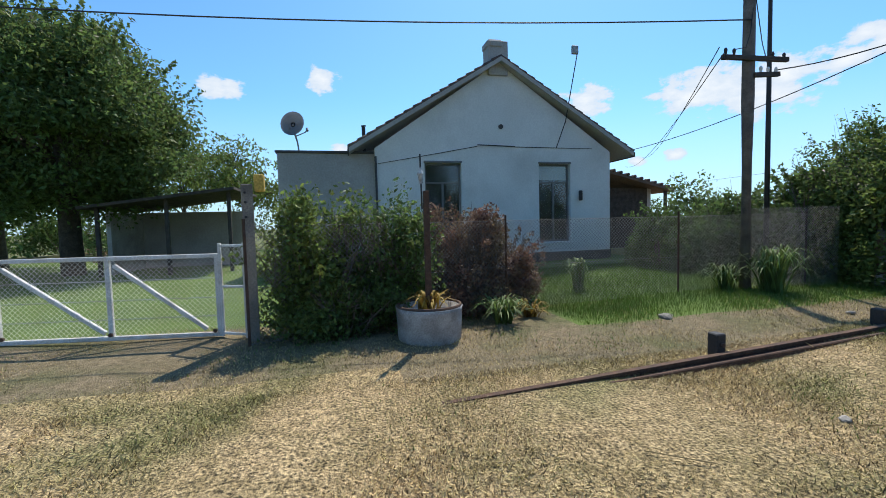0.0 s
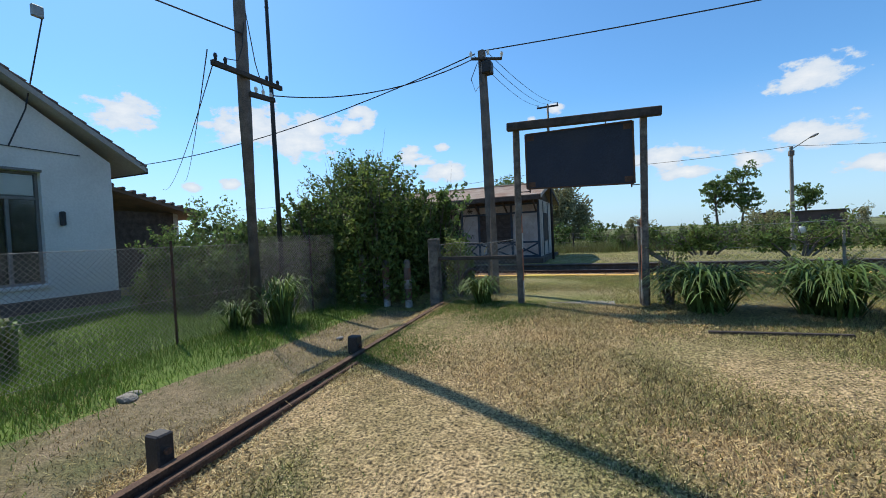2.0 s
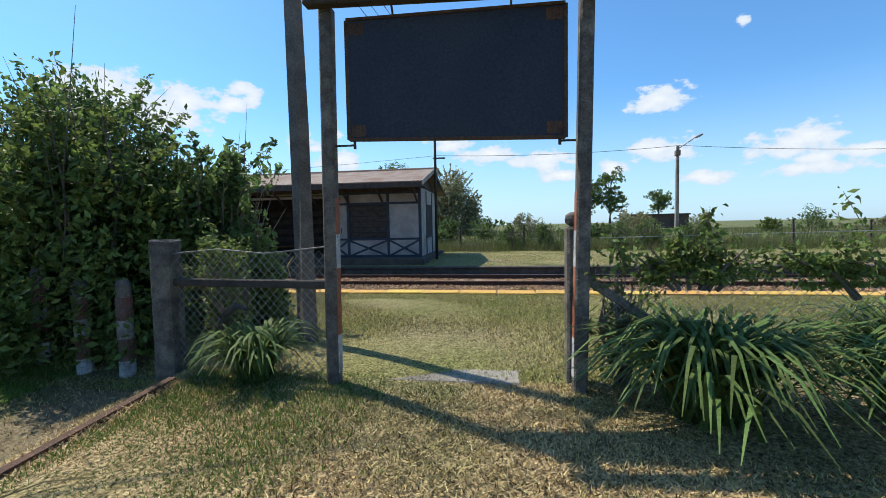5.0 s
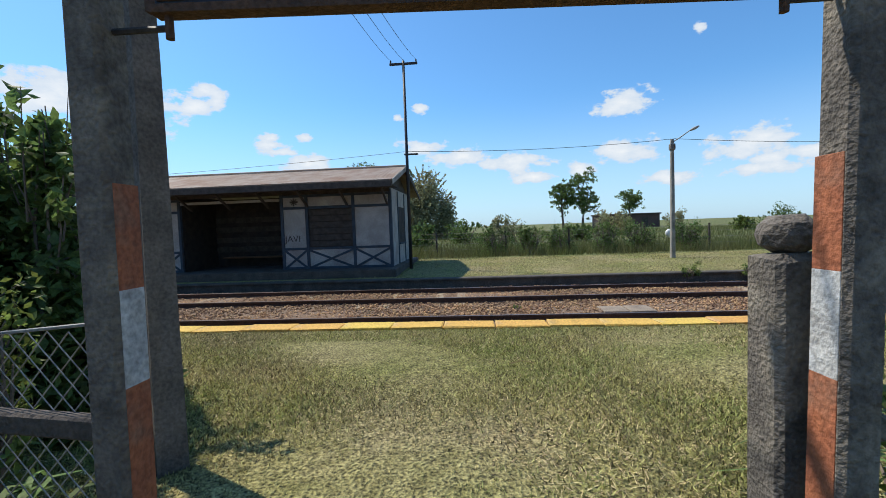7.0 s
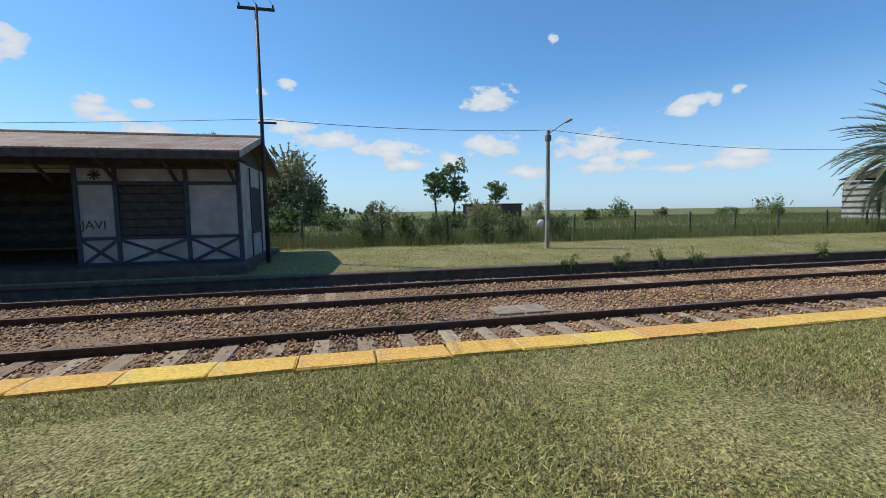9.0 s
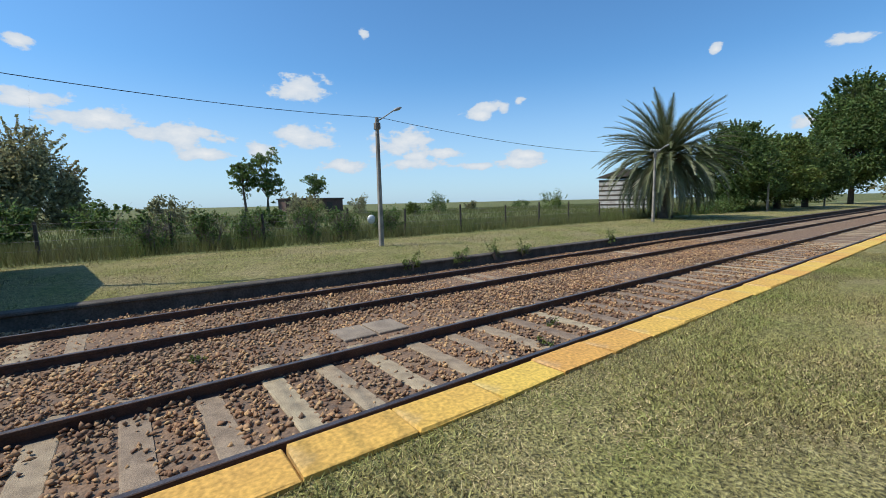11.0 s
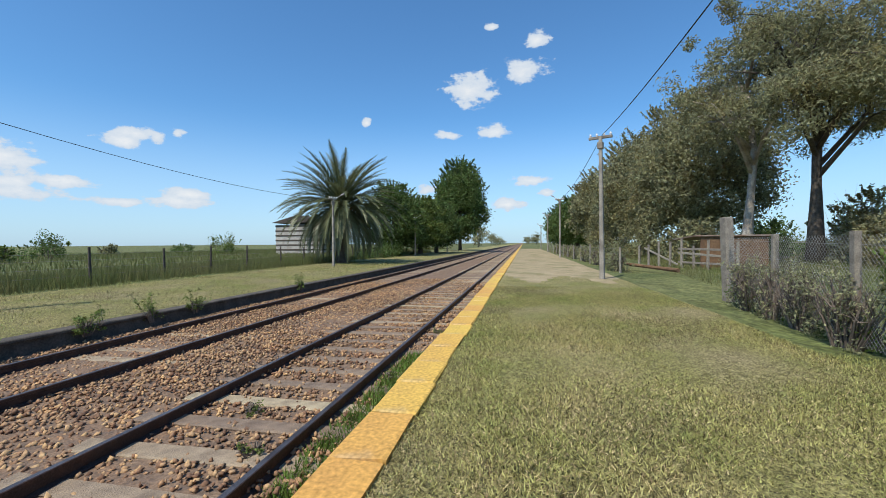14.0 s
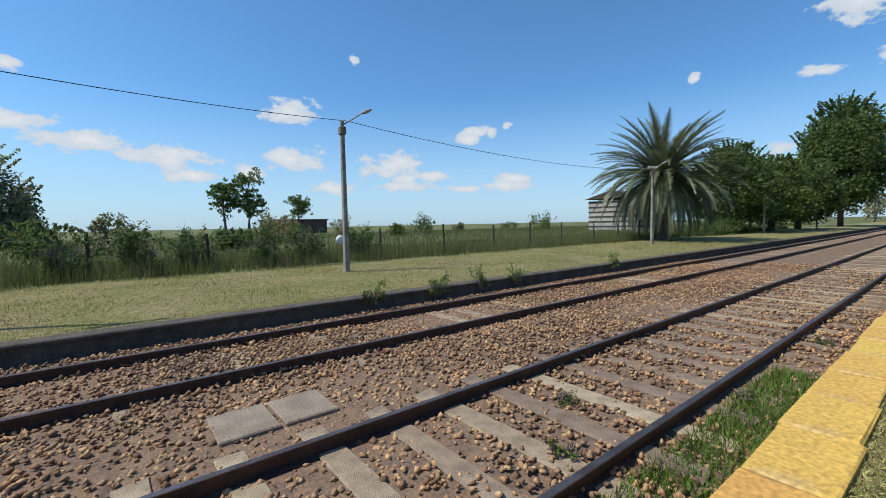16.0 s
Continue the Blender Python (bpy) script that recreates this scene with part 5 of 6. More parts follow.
# ---- house ----
def build_house():
    h = thing("house", -11.29, 6.755, -0.42, "white limewashed gabled house with clay tile roof and dark plinth", "house")
    h.scale = (0.969, 0.969, 0.969)
    YL, YR, XB = -4.7, 4.72, -9.0
    EAVE, RIDGE = 4.5, 7.85
    wins = ((-2.92, -1.53), (1.6, 2.95))
    Z0, Z1 = 0.95, 4.0
    # front wall in pieces round two openings
    t = 0.35
    for y0, y1, z0, z1 in ((YL, wins[0][0], 0.55, EAVE), (wins[0][1], wins[1][0], 0.55, EAVE), (wins[1][1], YR, 0.55, EAVE), (wins[0][0], wins[0][1], 0.55, Z0), (wins[0][0], wins[0][1], Z1, EAVE), (wins[1][0], wins[1][1], 0.55, Z0), (wins[1][0], wins[1][1], Z1, EAVE)):
        part("wall", box(B(), -t, y0, z0, 0, y1, z1), M_WALL, h)
    g = B()
    P = [(0, YL, EAVE), (0, YR, EAVE), (0, 0, RIDGE - 0.12)]
    a = [g.verts.new(p) for p in P]
    c = [g.verts.new((-t, p[1], p[2])) for p in P]
    g.faces.new(a)
    g.faces.new(c[::-1])
    for i in range(3):
        g.faces.new((a[i], c[i], c[(i + 1) % 3], a[(i + 1) % 3]))
    bmesh.ops.recalc_face_normals(g, faces=g.faces)
    part("gable", g, M_WALL, h, "white gable wall")
    part("wall", box(B(), XB, YR - t, 0.55, -t - 0.002, YR, EAVE), M_WALL, h)
    part("wall", box(B(), XB, YL, 0.55, -t - 0.002, YL + t, EAVE), M_WALL, h)
    part("wall", box(B(), XB - t, YL, 0.55, XB - 0.002, YR, EAVE), M_WALL, h)
    part("plinth", box(B(), XB - t, YL - 0.02, -0.4, 0.03, YR + 0.03, 0.547), M_PLINTH, h, "dark painted plinth")
    part("ceiling", box(B(), XB, YL + t, EAVE - 0.1, -t, YR - t, EAVE - 0.02), M_WALL, h)
    # windows
    for k, (y0, y1) in enumerate(wins):
        w = part("window", box(B(), -0.30, y0, Z0, -0.27, y1, Z1), M_CURTAIN, h, "tall window with grey curtains behind glass")
        for ya, yb, za, zb in ((y0, y0 + 0.07, Z0, Z1), (y1 - 0.07, y1, Z0, Z1), (y0 + 0.07, y1 - 0.07, Z1 - 0.07, Z1), (y0 + 0.07, y1 - 0.07, Z0, Z0 + 0.07), ((y0 + y1) / 2 - 0.04, (y0 + y1) / 2 + 0.04, Z0 + 0.07, Z1 - 0.75), (y0 + 0.07, y1 - 0.07, Z1 - 0.75, Z1 - 0.68)):
            part("frame", box(B(), -0.22, ya, za, -0.14, yb, zb, 0.006), M_WINFRAME, w)
        pane = part("pane", box(B(), -0.19, y0 + 0.07, Z0 + 0.07, -0.182, y1 - 0.07, Z1 - 0.07), M_GLASS, w)
        pane.visible_shadow = False
        if k:
            part("blind", box(B(), -0.25, y0 + 0.07, Z1 - 0.62, -0.235, y1 - 0.07, Z1 - 0.07), M_WALL, w, "pale half-lowered roller blind")
        part("sill", box(B(), -0.1, y0 - 0.06, Z0 - 0.1, 0.07, y1 + 0.06, Z0 - 0.002, 0.01), M_WALL, w)
        part("surround", box(B(), 0.002, y0 - 0.03, Z1, 0.03, y1 + 0.03, Z1 + 0.07, 0.006), M_WINFRAME, w)
    # roof slopes carrying rows of tiles
    for s in (-1, 1):
        ye, ze = s * 5.6, 4.45
        yr, zr = 0.0, RIDGE
        bm = B()
        vs = [bm.verts.new(v) for v in ((0.35, ye, ze), (0.35, yr, zr), (XB - 0.6, yr, zr), (XB - 0.6, ye, ze))]
        vb = [bm.verts.new(v.co + Vector((0, 0, -0.16))) for v in vs]
        bm.faces.new(vs)
        bm.faces.new(vb[::-1])
        for i in range(4):
            bm.faces.new((vs[i], vs[(i + 1) % 4], vb[(i + 1) % 4], vb[i]))
        bmesh.ops.recalc_face_normals(bm, faces=bm.faces)
        r = part("roof", bm, M_GREYWALL, h, "roof slope with pale bargeboard edge")
        # barrel tiles along the verge, which stand against the sky
        tile = mesh_of(tube(B(), [(0, 0, 0), (0, 0.42, 0.0)], [0.09, 0.075], 8), "tile", M_TILE, True)
        slope = math.atan2(zr - ze, abs(ye))
        L = math.hypot(ye, zr - ze)
        n = 17
        for col in range(4):
            for i in range(n):
                q = i / n
                m = Matrix.Translation((0.27 - col * 0.17, ye * (1 - q), ze + (zr - ze) * q + 0.03)) @ pose(0, 0, 0, 0, 0, 0 if s < 0 else 180) @ pose(0, 0, 0, math.degrees(slope) - 4, 0, 0)
                part("tile", tile, None, r, at=m)
        bm = B()
        for col in range(4, 52):
            x = 0.27 - col * 0.17
            tube(bm, [(x, ye, ze + 0.03), (x, 0, zr + 0.03)], 0.08, 6)
        part("tile_rows", bm, M_TILE, r, "rows of barrel tiles")
        part("fascia", box(B(), XB - 0.6, ye - 0.03 if s < 0 else ye, ze - 0.2, 0.36, ye if s < 0 else ye + 0.03, ze - 0.02), M_WOODDK, r)
    # chimney
    c = part("chimney", box(B(), -0.5, -0.42, RIDGE - 0.6, 0.1, 0.36, 8.5, 0.02), M_GREYWALL, h, "stubby rendered chimney with a weathered cap")
    part("cap", box(B(), -0.55, -0.47, 8.2, 0.14, 0.2, 8.56, 0.1), M_GREYWALL, c)
    # wall fittings
    part("vent", tube(B(), [(0.0, 0.05, 5.37), (0.05, 0.05, 5.37)], 0.09, 12), M_PLINTH, h, "round dark vent")
    part("iron_bar", tube(B(), [(0.06, -0.9, 4.67), (0.06, 0.58, 4.63)], 0.02, 6), M_BLACK, h, "horizontal iron bar")
    part("cable", tube(B(), [(0.03, -4.6, 3.95), (0.03, -2.9, 4.25), (0.03, -0.9, 4.62)], 0.012, 5), M_BLACK, h, "slack wall cable")
    part("cable", tube(B(), [(0.03, 0.58, 4.62), (0.03, 3.9, 4.6)], 0.012, 5), M_BLACK, h, "wall cable")
    an = part("antenna_mast", tube(B(), [(0.1, 2.3, 4.6), (0.2, 2.65, 5.6), (0.35, 3.1, 8.2)], 0.02, 6), M_BLACK, h, "thin leaning antenna mast")
    part("antenna", box(B(), 0.3, 2.85, 8.1, 0.4, 3.12, 8.42, 0.02), M_GALV, an, "small grid antenna")
    part("wall_lamp", box(B(), 0.0, 3.3, 2.55, 0.14, 3.42, 2.95, 0.03), M_BLACK, h, "small black wall lantern")
    # flat-roofed annex
    part("annex", box(B(), -4.2, -8.0, -0.3, -0.25, YL - 0.004, 4.33), M_GREYWALL, h, "grey rendered flat-roofed annex")
    part("annex_coping", box(B(), -4.25, -8.06, 4.332, -0.2, YL - 0.004, 4.42, 0.01), M_PLINTH, h)
    part("drainpipe", tube(B(), [(0.04, YL + 0.02, 0.4), (0.04, YL + 0.02, 4.2)], 0.04, 8), M_PLINTH, h)
    part("stovepipe", tube(B(), [(-1.2, -5.0, 4.4), (-1.2, -5.0, 5.5), (-1.2, -5.0, 5.55)], [0.07, 0.07, 0.1], 8), M_BLACK, h, "black stovepipe")
    # side lean-to with tiled roof
    bm = B()
    vs = [bm.verts.new(v) for v in ((-1.2, YR, 4.15), (-1.2, YR + 4.2, 3.1), (-7.5, YR + 4.2, 3.1), (-7.5, YR, 4.15))]
    vb = [bm.verts.new(v.co + Vector((0, 0, -0.14))) for v in vs]
    bm.faces.new(vs[::-1])
    bm.faces.new(vb)
    for i in range(4):
        bm.faces.new((vs[i], vs[(i + 1) % 4], vb[(i + 1) % 4], vb[i]))
    bmesh.ops.recalc_face_normals(bm, faces=bm.faces)
    lr = part("roof", bm, M_TILE, h, "low tiled lean-to roof")
    rows = B()
    for i in range(12):
        q = i / 12
        tube(rows, [(-1.15, YR + 4.2 * (1 - q), 3.13 + 1.05 * q), (-7.5, YR + 4.2 * (1 - q), 3.13 + 1.05 * q)], 0.07, 6)
    part("tile_rows", rows, M_TILE, lr)
    part("wall", box(B(), -7.2, YR + 3.3, -0.3, -1.9, YR + 3.5, 3.2), M_GREYWALL, h)
    # added dark wall, its colour stands in for the shade inside the open porch
    part("wall", box(B(), -2.1, YR + 0.01, -0.3, -1.9, YR + 3.298, 3.2), M_WOODDK, h)
    for x in (-1.5, -4.3, -7.2):
        part("porch_post", box(B(), x - 0.06, YR + 3.9, -0.3, x + 0.06, YR + 4.02, 3.02, 0.01), M_WOODDK, h)


build_house()

d = thing("satellite_dish", -12.3, -0.5, 3.84, "grey satellite dish on a bent arm on the annex roof", "satellite dish")
bm = B()
rings = []
for i in range(6):
    q = i / 5
    rings.append([bm.verts.new((0.10 * q * q, 0.40 * q * math.cos(a), 0.46 * q * math.sin(a))) for a in [2 * math.pi * k / 20 for k in range(20)]])
for a, c in zip(rings[1:], rings[2:]):
    for k in range(20):
        bm.faces.new((a[k], a[(k + 1) % 20], c[(k + 1) % 20], c[k]))
for k in range(20):
    bm.faces.new((rings[1][k], rings[1][(k + 1) % 20], rings[0][0]))
bmesh.ops.solidify(bm, geom=bm.faces, thickness=0.015)
bmesh.ops.transform(bm, matrix=pose(0.2, 0, 1.0, 0, -18, -10), verts=bm.verts)
part("reflector", bm, M_DISH, d, smooth=True)
part("mast", tube(B(), [(0, 0.15, 0), (0, 0.1, 0.45), (0.12, 0, 0.85)], 0.03, 8), M_DISH, d)
part("feed_arm", tube(B(), [(0.2, 0.1, 0.62), (0.62, 0.42, 0.66), (0.66, 0.5, 0.74)], 0.018, 6), M_DISH, d)
part("receiver", tube(B(), [(0.66, 0.5, 0.7), (0.6, 0.48, 0.8)], 0.045, 8), M_DISH, d)


# open shed behind the white gate
s = thing("open_shed", -15.5, -5.2, -0.3, "open-fronted dark lean-to shed with pale wall", "shed")
bm = B()
beam(bm, (0, -2.6, 2.45), (0, 2.4, 3.1), 4.2, 0.1)
part("roof", bm, M_WOODDK, s, "dark sheet roof")
part("wall", box(B(), -1.9, -2.2, 0, -1.75, 2.2, 2.4), M_GREYWALL, s)
part("wall", box(B(), -1.7, -2.3, 0, 0.9, -2.15, 2.35), M_PANEL, s, "pale blue-white side wall")
for y in (-2.2, 0.0, 2.1):
    part("post", box(B(), 1.6, y - 0.06, -0.1, 1.72, y + 0.06, 2.5 + 0.13 * (y + 2.2), 0.01), M_WOODDK, s)

# ---- white field gate, garden fence and garden ----
def build_white_gate():
    g = thing("field_gate", -3.2, -0.72, Z_YARD, "white-painted tubular farm gate with wire netting, closed", "gate", turn=0)
    a, c = Vector((0, 0)), Vector((-0.44, -2.94))
    H = 1.22

    def P(s, z):
        return (a.x + (c.x - a.x) * s, a.y + (c.y - a.y) * s, z)

    def bar(n, p, q, w=0.05, lab=""):
        return part(n, beam(B(), p, q, w, w, 0.006), M_WHITEP, g, lab)

    bar("top_bar", P(-0.02, H), P(1.45, H), 0.06)
    bar("bottom_bar", P(-0.02, 0.08), P(1.45, 0.08), 0.06)
    for s in (0.0, 0.5, 1.0, 1.45):
        bar("stile", P(s, 0.05), P(s, H), 0.06)
    for s0, s1 in ((0.06, 0.47), (0.53, 0.97)):
        bar("brace", P(s0, 0.16), P(s1, H - 0.1), 0.055, "white diagonal brace")
    for z in (0.35, 0.62, 0.9):
        part("wire", tube(B(), [P(0, z), P(1.45, z)], 0.006, 5), M_WHITEP, g)
    for s in (0.02, 0.5, 0.98):
        part("bolt", tube(B(), [(P(s, 0.14)[0] + 0.03, P(s, 0.14)[1], 0.14), (P(s, 0.14)[0] + 0.06, P(s, 0.14)[1], 0.14)], 0.03, 8), M_RUST, g)
    V, F = chain_link(P(0, 0)[:2], P(1.45, 0)[:2], 0.08, H, 0.072, 0.003)
    part("netting", raw("netting", V, F, M_WHITEP), None, g, "pale wire netting")
    w = thing("wicket_gate", -3.17, -0.68, Z_YARD, "narrow white wicket gate with wire netting", "gate")
    e = (0.23, 0.38)
    for z in (0.1, 0.78, 1.36):
        part("bar", beam(B(), (0.02, 0.02, z), (e[0], e[1], z), 0.035, 0.035, 0.005), M_WHITEP, w)
    for q in (0.03, 1.0):
        part("stile", beam(B(), (e[0] * q, e[1] * q, 0.05), (e[0] * q, e[1] * q, 1.4), 0.045, 0.045, 0.005), M_WHITEP, w)
    V, F = chain_link((0.02, 0.02), e, 0.1, 1.36, 0.072, 0.003)
    part("netting", raw("netting", V, F, M_WHITEP), None, w)
    p = thing("gate_post", -2.86, -0.2, Z_YARD, "tall pale concrete gate post with bolt holes", "post")
    part("post", box(B(), -0.06, -0.075, -0.4, 0.06, 0.075, 2.2, 0.012, pose(0, 0, 0, 0, 1.5, 12)), M_CONC, p)
    for z in (1.75, 1.95, 2.08):
        part("bolt", tube(B(), [(0.1, 0.0, z), (0.135, 0.0, z)], 0.018, 8), M_BLACK, p)
    bx = thing("junction_box", -2.88, -0.03, 1.78, "small yellowed box fixed to the gate post", "box")
    part("box", box(B(), -0.06, -0.07, 0, 0.06, 0.06, 0.24, 0.012), M_KERB, bx)


build_white_gate()


def build_garden_fence():
    f = thing("garden_fence", -3.16, -0.1, Z_YARD, "old sagging diamond-wire garden fence on rusty pipes", "fence")
    pts = [Vector((0.6, -0.1)), Vector((-0.5, 4.0)), Vector((-0.65, 7.8)), Vector((-0.4, 10.8))]
    for a, c in zip(pts, pts[1:]):
        V, F = chain_link(a, c, 0.0, 1.62, 0.07, 0.0034)
        part("netting", raw("netting", V, F, M_WIREOLD), None, f)
        for z in (0.05, 0.8, 1.62):
            part("strand", tube(B(), [(a.x, a.y, z), (c.x, c.y, z)], 0.004, 5), M_WIREOLD, f)
    for q in (pts[0], pts[1], pts[2], pts[3]):
        part("post", tube(B(), [(q.x, q.y, -0.3), (q.x, q.y, 1.72)], 0.02, 8), M_RUST, f, "rusty pipe post")
    # a second, finer roll of netting hangs slack at the end
    V, F = chain_link((-0.38, 9.2), (-0.05, 11.2), 0.05, 1.75, 0.052, 0.003)
    part("netting", raw("netting", V, F, M_WIREOLD), None, f, "slack roll of finer netting")


build_garden_fence()


def build_planter():
    p = thing("planter", -2.3, 2.2, Z_YARD, "round white-washed concrete planter ring with rusty pole", "planter")
    bm = B()
    n = 28
    prof = [(0.42, -0.05), (0.44, 0.0), (0.46, 0.4), (0.47, 0.46), (0.41, 0.46), (0.39, 0.36), (0.0, 0.36)]
    rings = [[bm.verts.new((r * math.cos(2 * math.pi * k / n), r * math.sin(2 * math.pi * k / n), z)) for k in range(n)] for r, z in prof[:-1]]
    for a, c in zip(rings, rings[1:]):
        for k in range(n):
            bm.faces.new((a[k], a[(k + 1) % n], c[(k + 1) % n], c[k]))
    bm.faces.new(rings[-1])
    # the darker tones of the whitewash paint in the shade on the ring
    part("ring", bm, mat("shade_stained_whitewash", (0.46, 0.44, 0.42), (0.30, 0.28, 0.26), 5, 0.9, bump=0.4, stain=(0.20, 0.18, 0.16)), p, "whitewashed concrete ring with shade painted as darker stains", smooth=True)
    part("rim", tube(B(), [(0.44 * math.cos(2 * math.pi * k / 24), 0.44 * math.sin(2 * math.pi * k / 24), 0.47) for k in range(25)], 0.022, 6), M_RUST, p, "rusty iron rim")
    q = thing("rusty_pipe", -2.3, 2.2, Z_YARD + 0.3, "rusty square pipe standing in the planter", "pipe")
    part("shaft", box(B(), -0.04, -0.04, 0, 0.04, 0.04, 1.75, 0.008), M_RUST, q)
    part("rod", tube(B(), [(0, -0.06, 1.5), (0, -0.07, 2.25)], 0.012, 6), M_BLACK, q, "thin rod bound to its top")
    part("rag", tube(B(), [(0.0, -0.06, 1.85), (0.02, -0.08, 1.98), (0, -0.06, 2.06)], [0.03, 0.045, 0.02], 6), M_BANDW, q, "scrap of pale cloth")
    strap_plant("planter_plant", -2.3, 2.2, Z_YARD + 0.36, 0.5, 0.28, 60, 21, "yellowing leafy plant filling the planter", M_LEAFY, 0.03)


build_planter()

bush("thorny_hedge", -3.11, 0.65, Z_YARD, 0.8, 1.05, 1.9, 31, 0.08, 15000, M_LEAFL, "tangled climbing shrub with small leaves over the fence", twigs=40, shoots=26, lumps=60, open_=0.08)
bush("thorny_hedge", -3.26, 1.75, Z_YARD, 0.75, 0.95, 1.85, 32, 0.075, 9000, M_LEAF, "tangled half-bare climbing shrub over the fence", twigs=46, shoots=24, lumps=36, open_=0.08)
bush("red_shrub", -3.93, 3.2, Z_YARD, 0.95, 1.15, 1.75, 33, 0.07, 15000, M_LEAFR, "reddish dry spiraea shrub behind the fence", twigs=44, shoots=26, lumps=30)
bush("red_shrub", -4.41, 4.2, Z_YARD, 0.85, 0.95, 1.4, 34, 0.07, 9000, M_LEAFR, "reddish dry spiraea shrub behind the fence", twigs=30, shoots=14)
bush("under_shrub", -2.73, 1.0, Z_YARD, 0.55, 1.2, 0.8, 35, 0.07, 5000, M_LEAF, "low dark foliage at the foot of the hedge", twigs=20)
bush("thorny_hedge", -3.05, 0.4, Z_YARD, 0.4, 0.42, 1.75, 36, 0.06, 3200, M_LEAFL, "tangled climbing shrub beside the gate post", twigs=20, shoots=14)
strap_plant("day_lily", -2.68, 3.45, Z_YARD, 0.62, 0.42, 90, 41, "bright green day lily clump by the fence foot")
strap_plant("day_lily", -2.87, 4.0, Z_YARD, 0.4, 0.3, 50, 42, "yellowing day lily clump by the fence foot", M_LEAFY)
strap_plant("agave", -5.08, 6.2, Z_YARD, 0.5, 0.75, 28, 43, "small spiky grey-green garden plant", None, 0.06)
strap_plant("agapanthus", -3.06, 9.17, Z_YARD, 0.75, 0.95, 130, 44, "tall agapanthus clump round the pole foot")
strap_plant("agapanthus", -3.64, 8.7, Z_YARD, 0.6, 0.6, 80, 45, "agapanthus clump by the pole foot")
bush("vine_mound", -3.25, 12.45, -0.1, 2.15, 1.5, 3.35, 51, 0.09, 46000, M_LEAF, "huge dark climbing-vine mound with light new shoots", twigs=34, shoots=110, lumps=150, dome=True)
# lighter leaf colour here imitates sun shining through the mound's top and front
bush("vine_mound", -2.34, 11.65, -0.1, 1.35, 1.1, 3.05, 52, 0.1, 9000, M_LEAFL, "lighter vine leaves painting the sunlit translucent top of the mound", twigs=12, shoots=16, lumps=60, dome=True)
bush("vine_mound", -1.3, 12.5, -0.1, 1.05, 0.85, 2.65, 53, 0.11, 14000, M_LEAF, "dark vine flank behind the banded posts", twigs=14, shoots=26, lumps=70, dome=True)
bush("garden_hedge", -5.85, 11.8, Z_YARD, 1.6, 1.2, 2.2, 54, 0.12, 16000, M_LEAF, "rounded dark garden hedge beside the house", twigs=24, shoots=30, lumps=80, dome=True)
bush("garden_hedge", -8.06, 12.5, Z_YARD, 1.7, 1.2, 2.35, 55, 0.12, 11000, M_LEAF, "rounded dark garden hedge beside the house", twigs=20, shoots=24, lumps=40)
bush("garden_hedge", -4.31, 12.8, Z_YARD, 1.4, 1.2, 2.1, 56, 0.12, 11000, M_LEAF, "dark garden hedge joining the vine mound", twigs=20, shoots=24, lumps=70, dome=True)
bush("garden_hedge", -4.41, 11.8, -0.15, 1.1, 0.9, 2.5, 58, 0.11, 12000, M_LEAF, "dark hedge joining the vine mound", twigs=20, shoots=30, lumps=70, dome=True)
bush("garden_hedge", -7.77, 10.79, Z_YARD, 1.3, 1.1, 2.05, 59, 0.1, 12000, M_LEAF, "rounded dark garden hedge beside the house", twigs=20, shoots=24, lumps=70, dome=True)
bush("garden_hedge", -6.33, 10.79, Z_YARD, 1.2, 1.0, 1.95, 60, 0.1, 11000, M_LEAF, "rounded dark garden hedge beside the house", twigs=20, shoots=24, lumps=70, dome=True)
bush("hedge_end", -0.3, 11.2, -0.05, 0.35, 0.35, 1.25, 57, 0.06, 1600, M_LEAFL, "leafy climber round the fence post", twigs=14, shoots=10)
strap_plant("agapanthus", 0.42, 10.55, -0.03, 0.6, 0.5, 170, 46, "agapanthus clump beside the gateway")
strap_plant("agapanthus", 3.95, 10.25, -0.03, 1.1, 0.66, 420, 47, "large agapanthus clump beside the gateway")
strap_plant("agapanthus", 5.3, 10.2, -0.05, 1.15, 0.72, 440, 48, "large glossy agapanthus clump along the fence")
strap_plant("agapanthus", 6.5, 10.15, -0.05, 0.9, 0.62, 300, 49, "glossy agapanthus clump along the fence")
for i, (x, z) in enumerate(((3.95, 0.9), (5.1, 0.86), (6.3, 0.88), (7.6, 0.84), (9.0, 0.8))):
    bush("fence_vine", x, 10.6 - 0.093 * (x - 3.28), z - 0.05, 0.75, 0.14, 0.3, 60 + i, 0.06, 1300, M_LEAFL, "straggling grape vine trained along the fence wire", twigs=8, shoots=10, lumps=20, category="vine", group="vines on the fence")
bush("fence_vine", 3.5, 10.7, 0.0, 0.22, 0.2, 1.0, 66, 0.055, 500, M_LEAFL, "vine shoots beside the gateway post", twigs=10, shoots=8, category="vine", group="vines on the fence")
for i, x in enumerate((10.2, 11.3, 12.4, 13.5)):
    bush("dry_scrub", x, 10.0 - 0.115 * (x - 10.2), -0.1, 0.7, 0.35, 1.0, 70 + i, 0.055, 700, M_LEAFO, "dry scrub tangled in the chain-link fence", twigs=40, shoots=16, lumps=14, group="scrub on the fence")
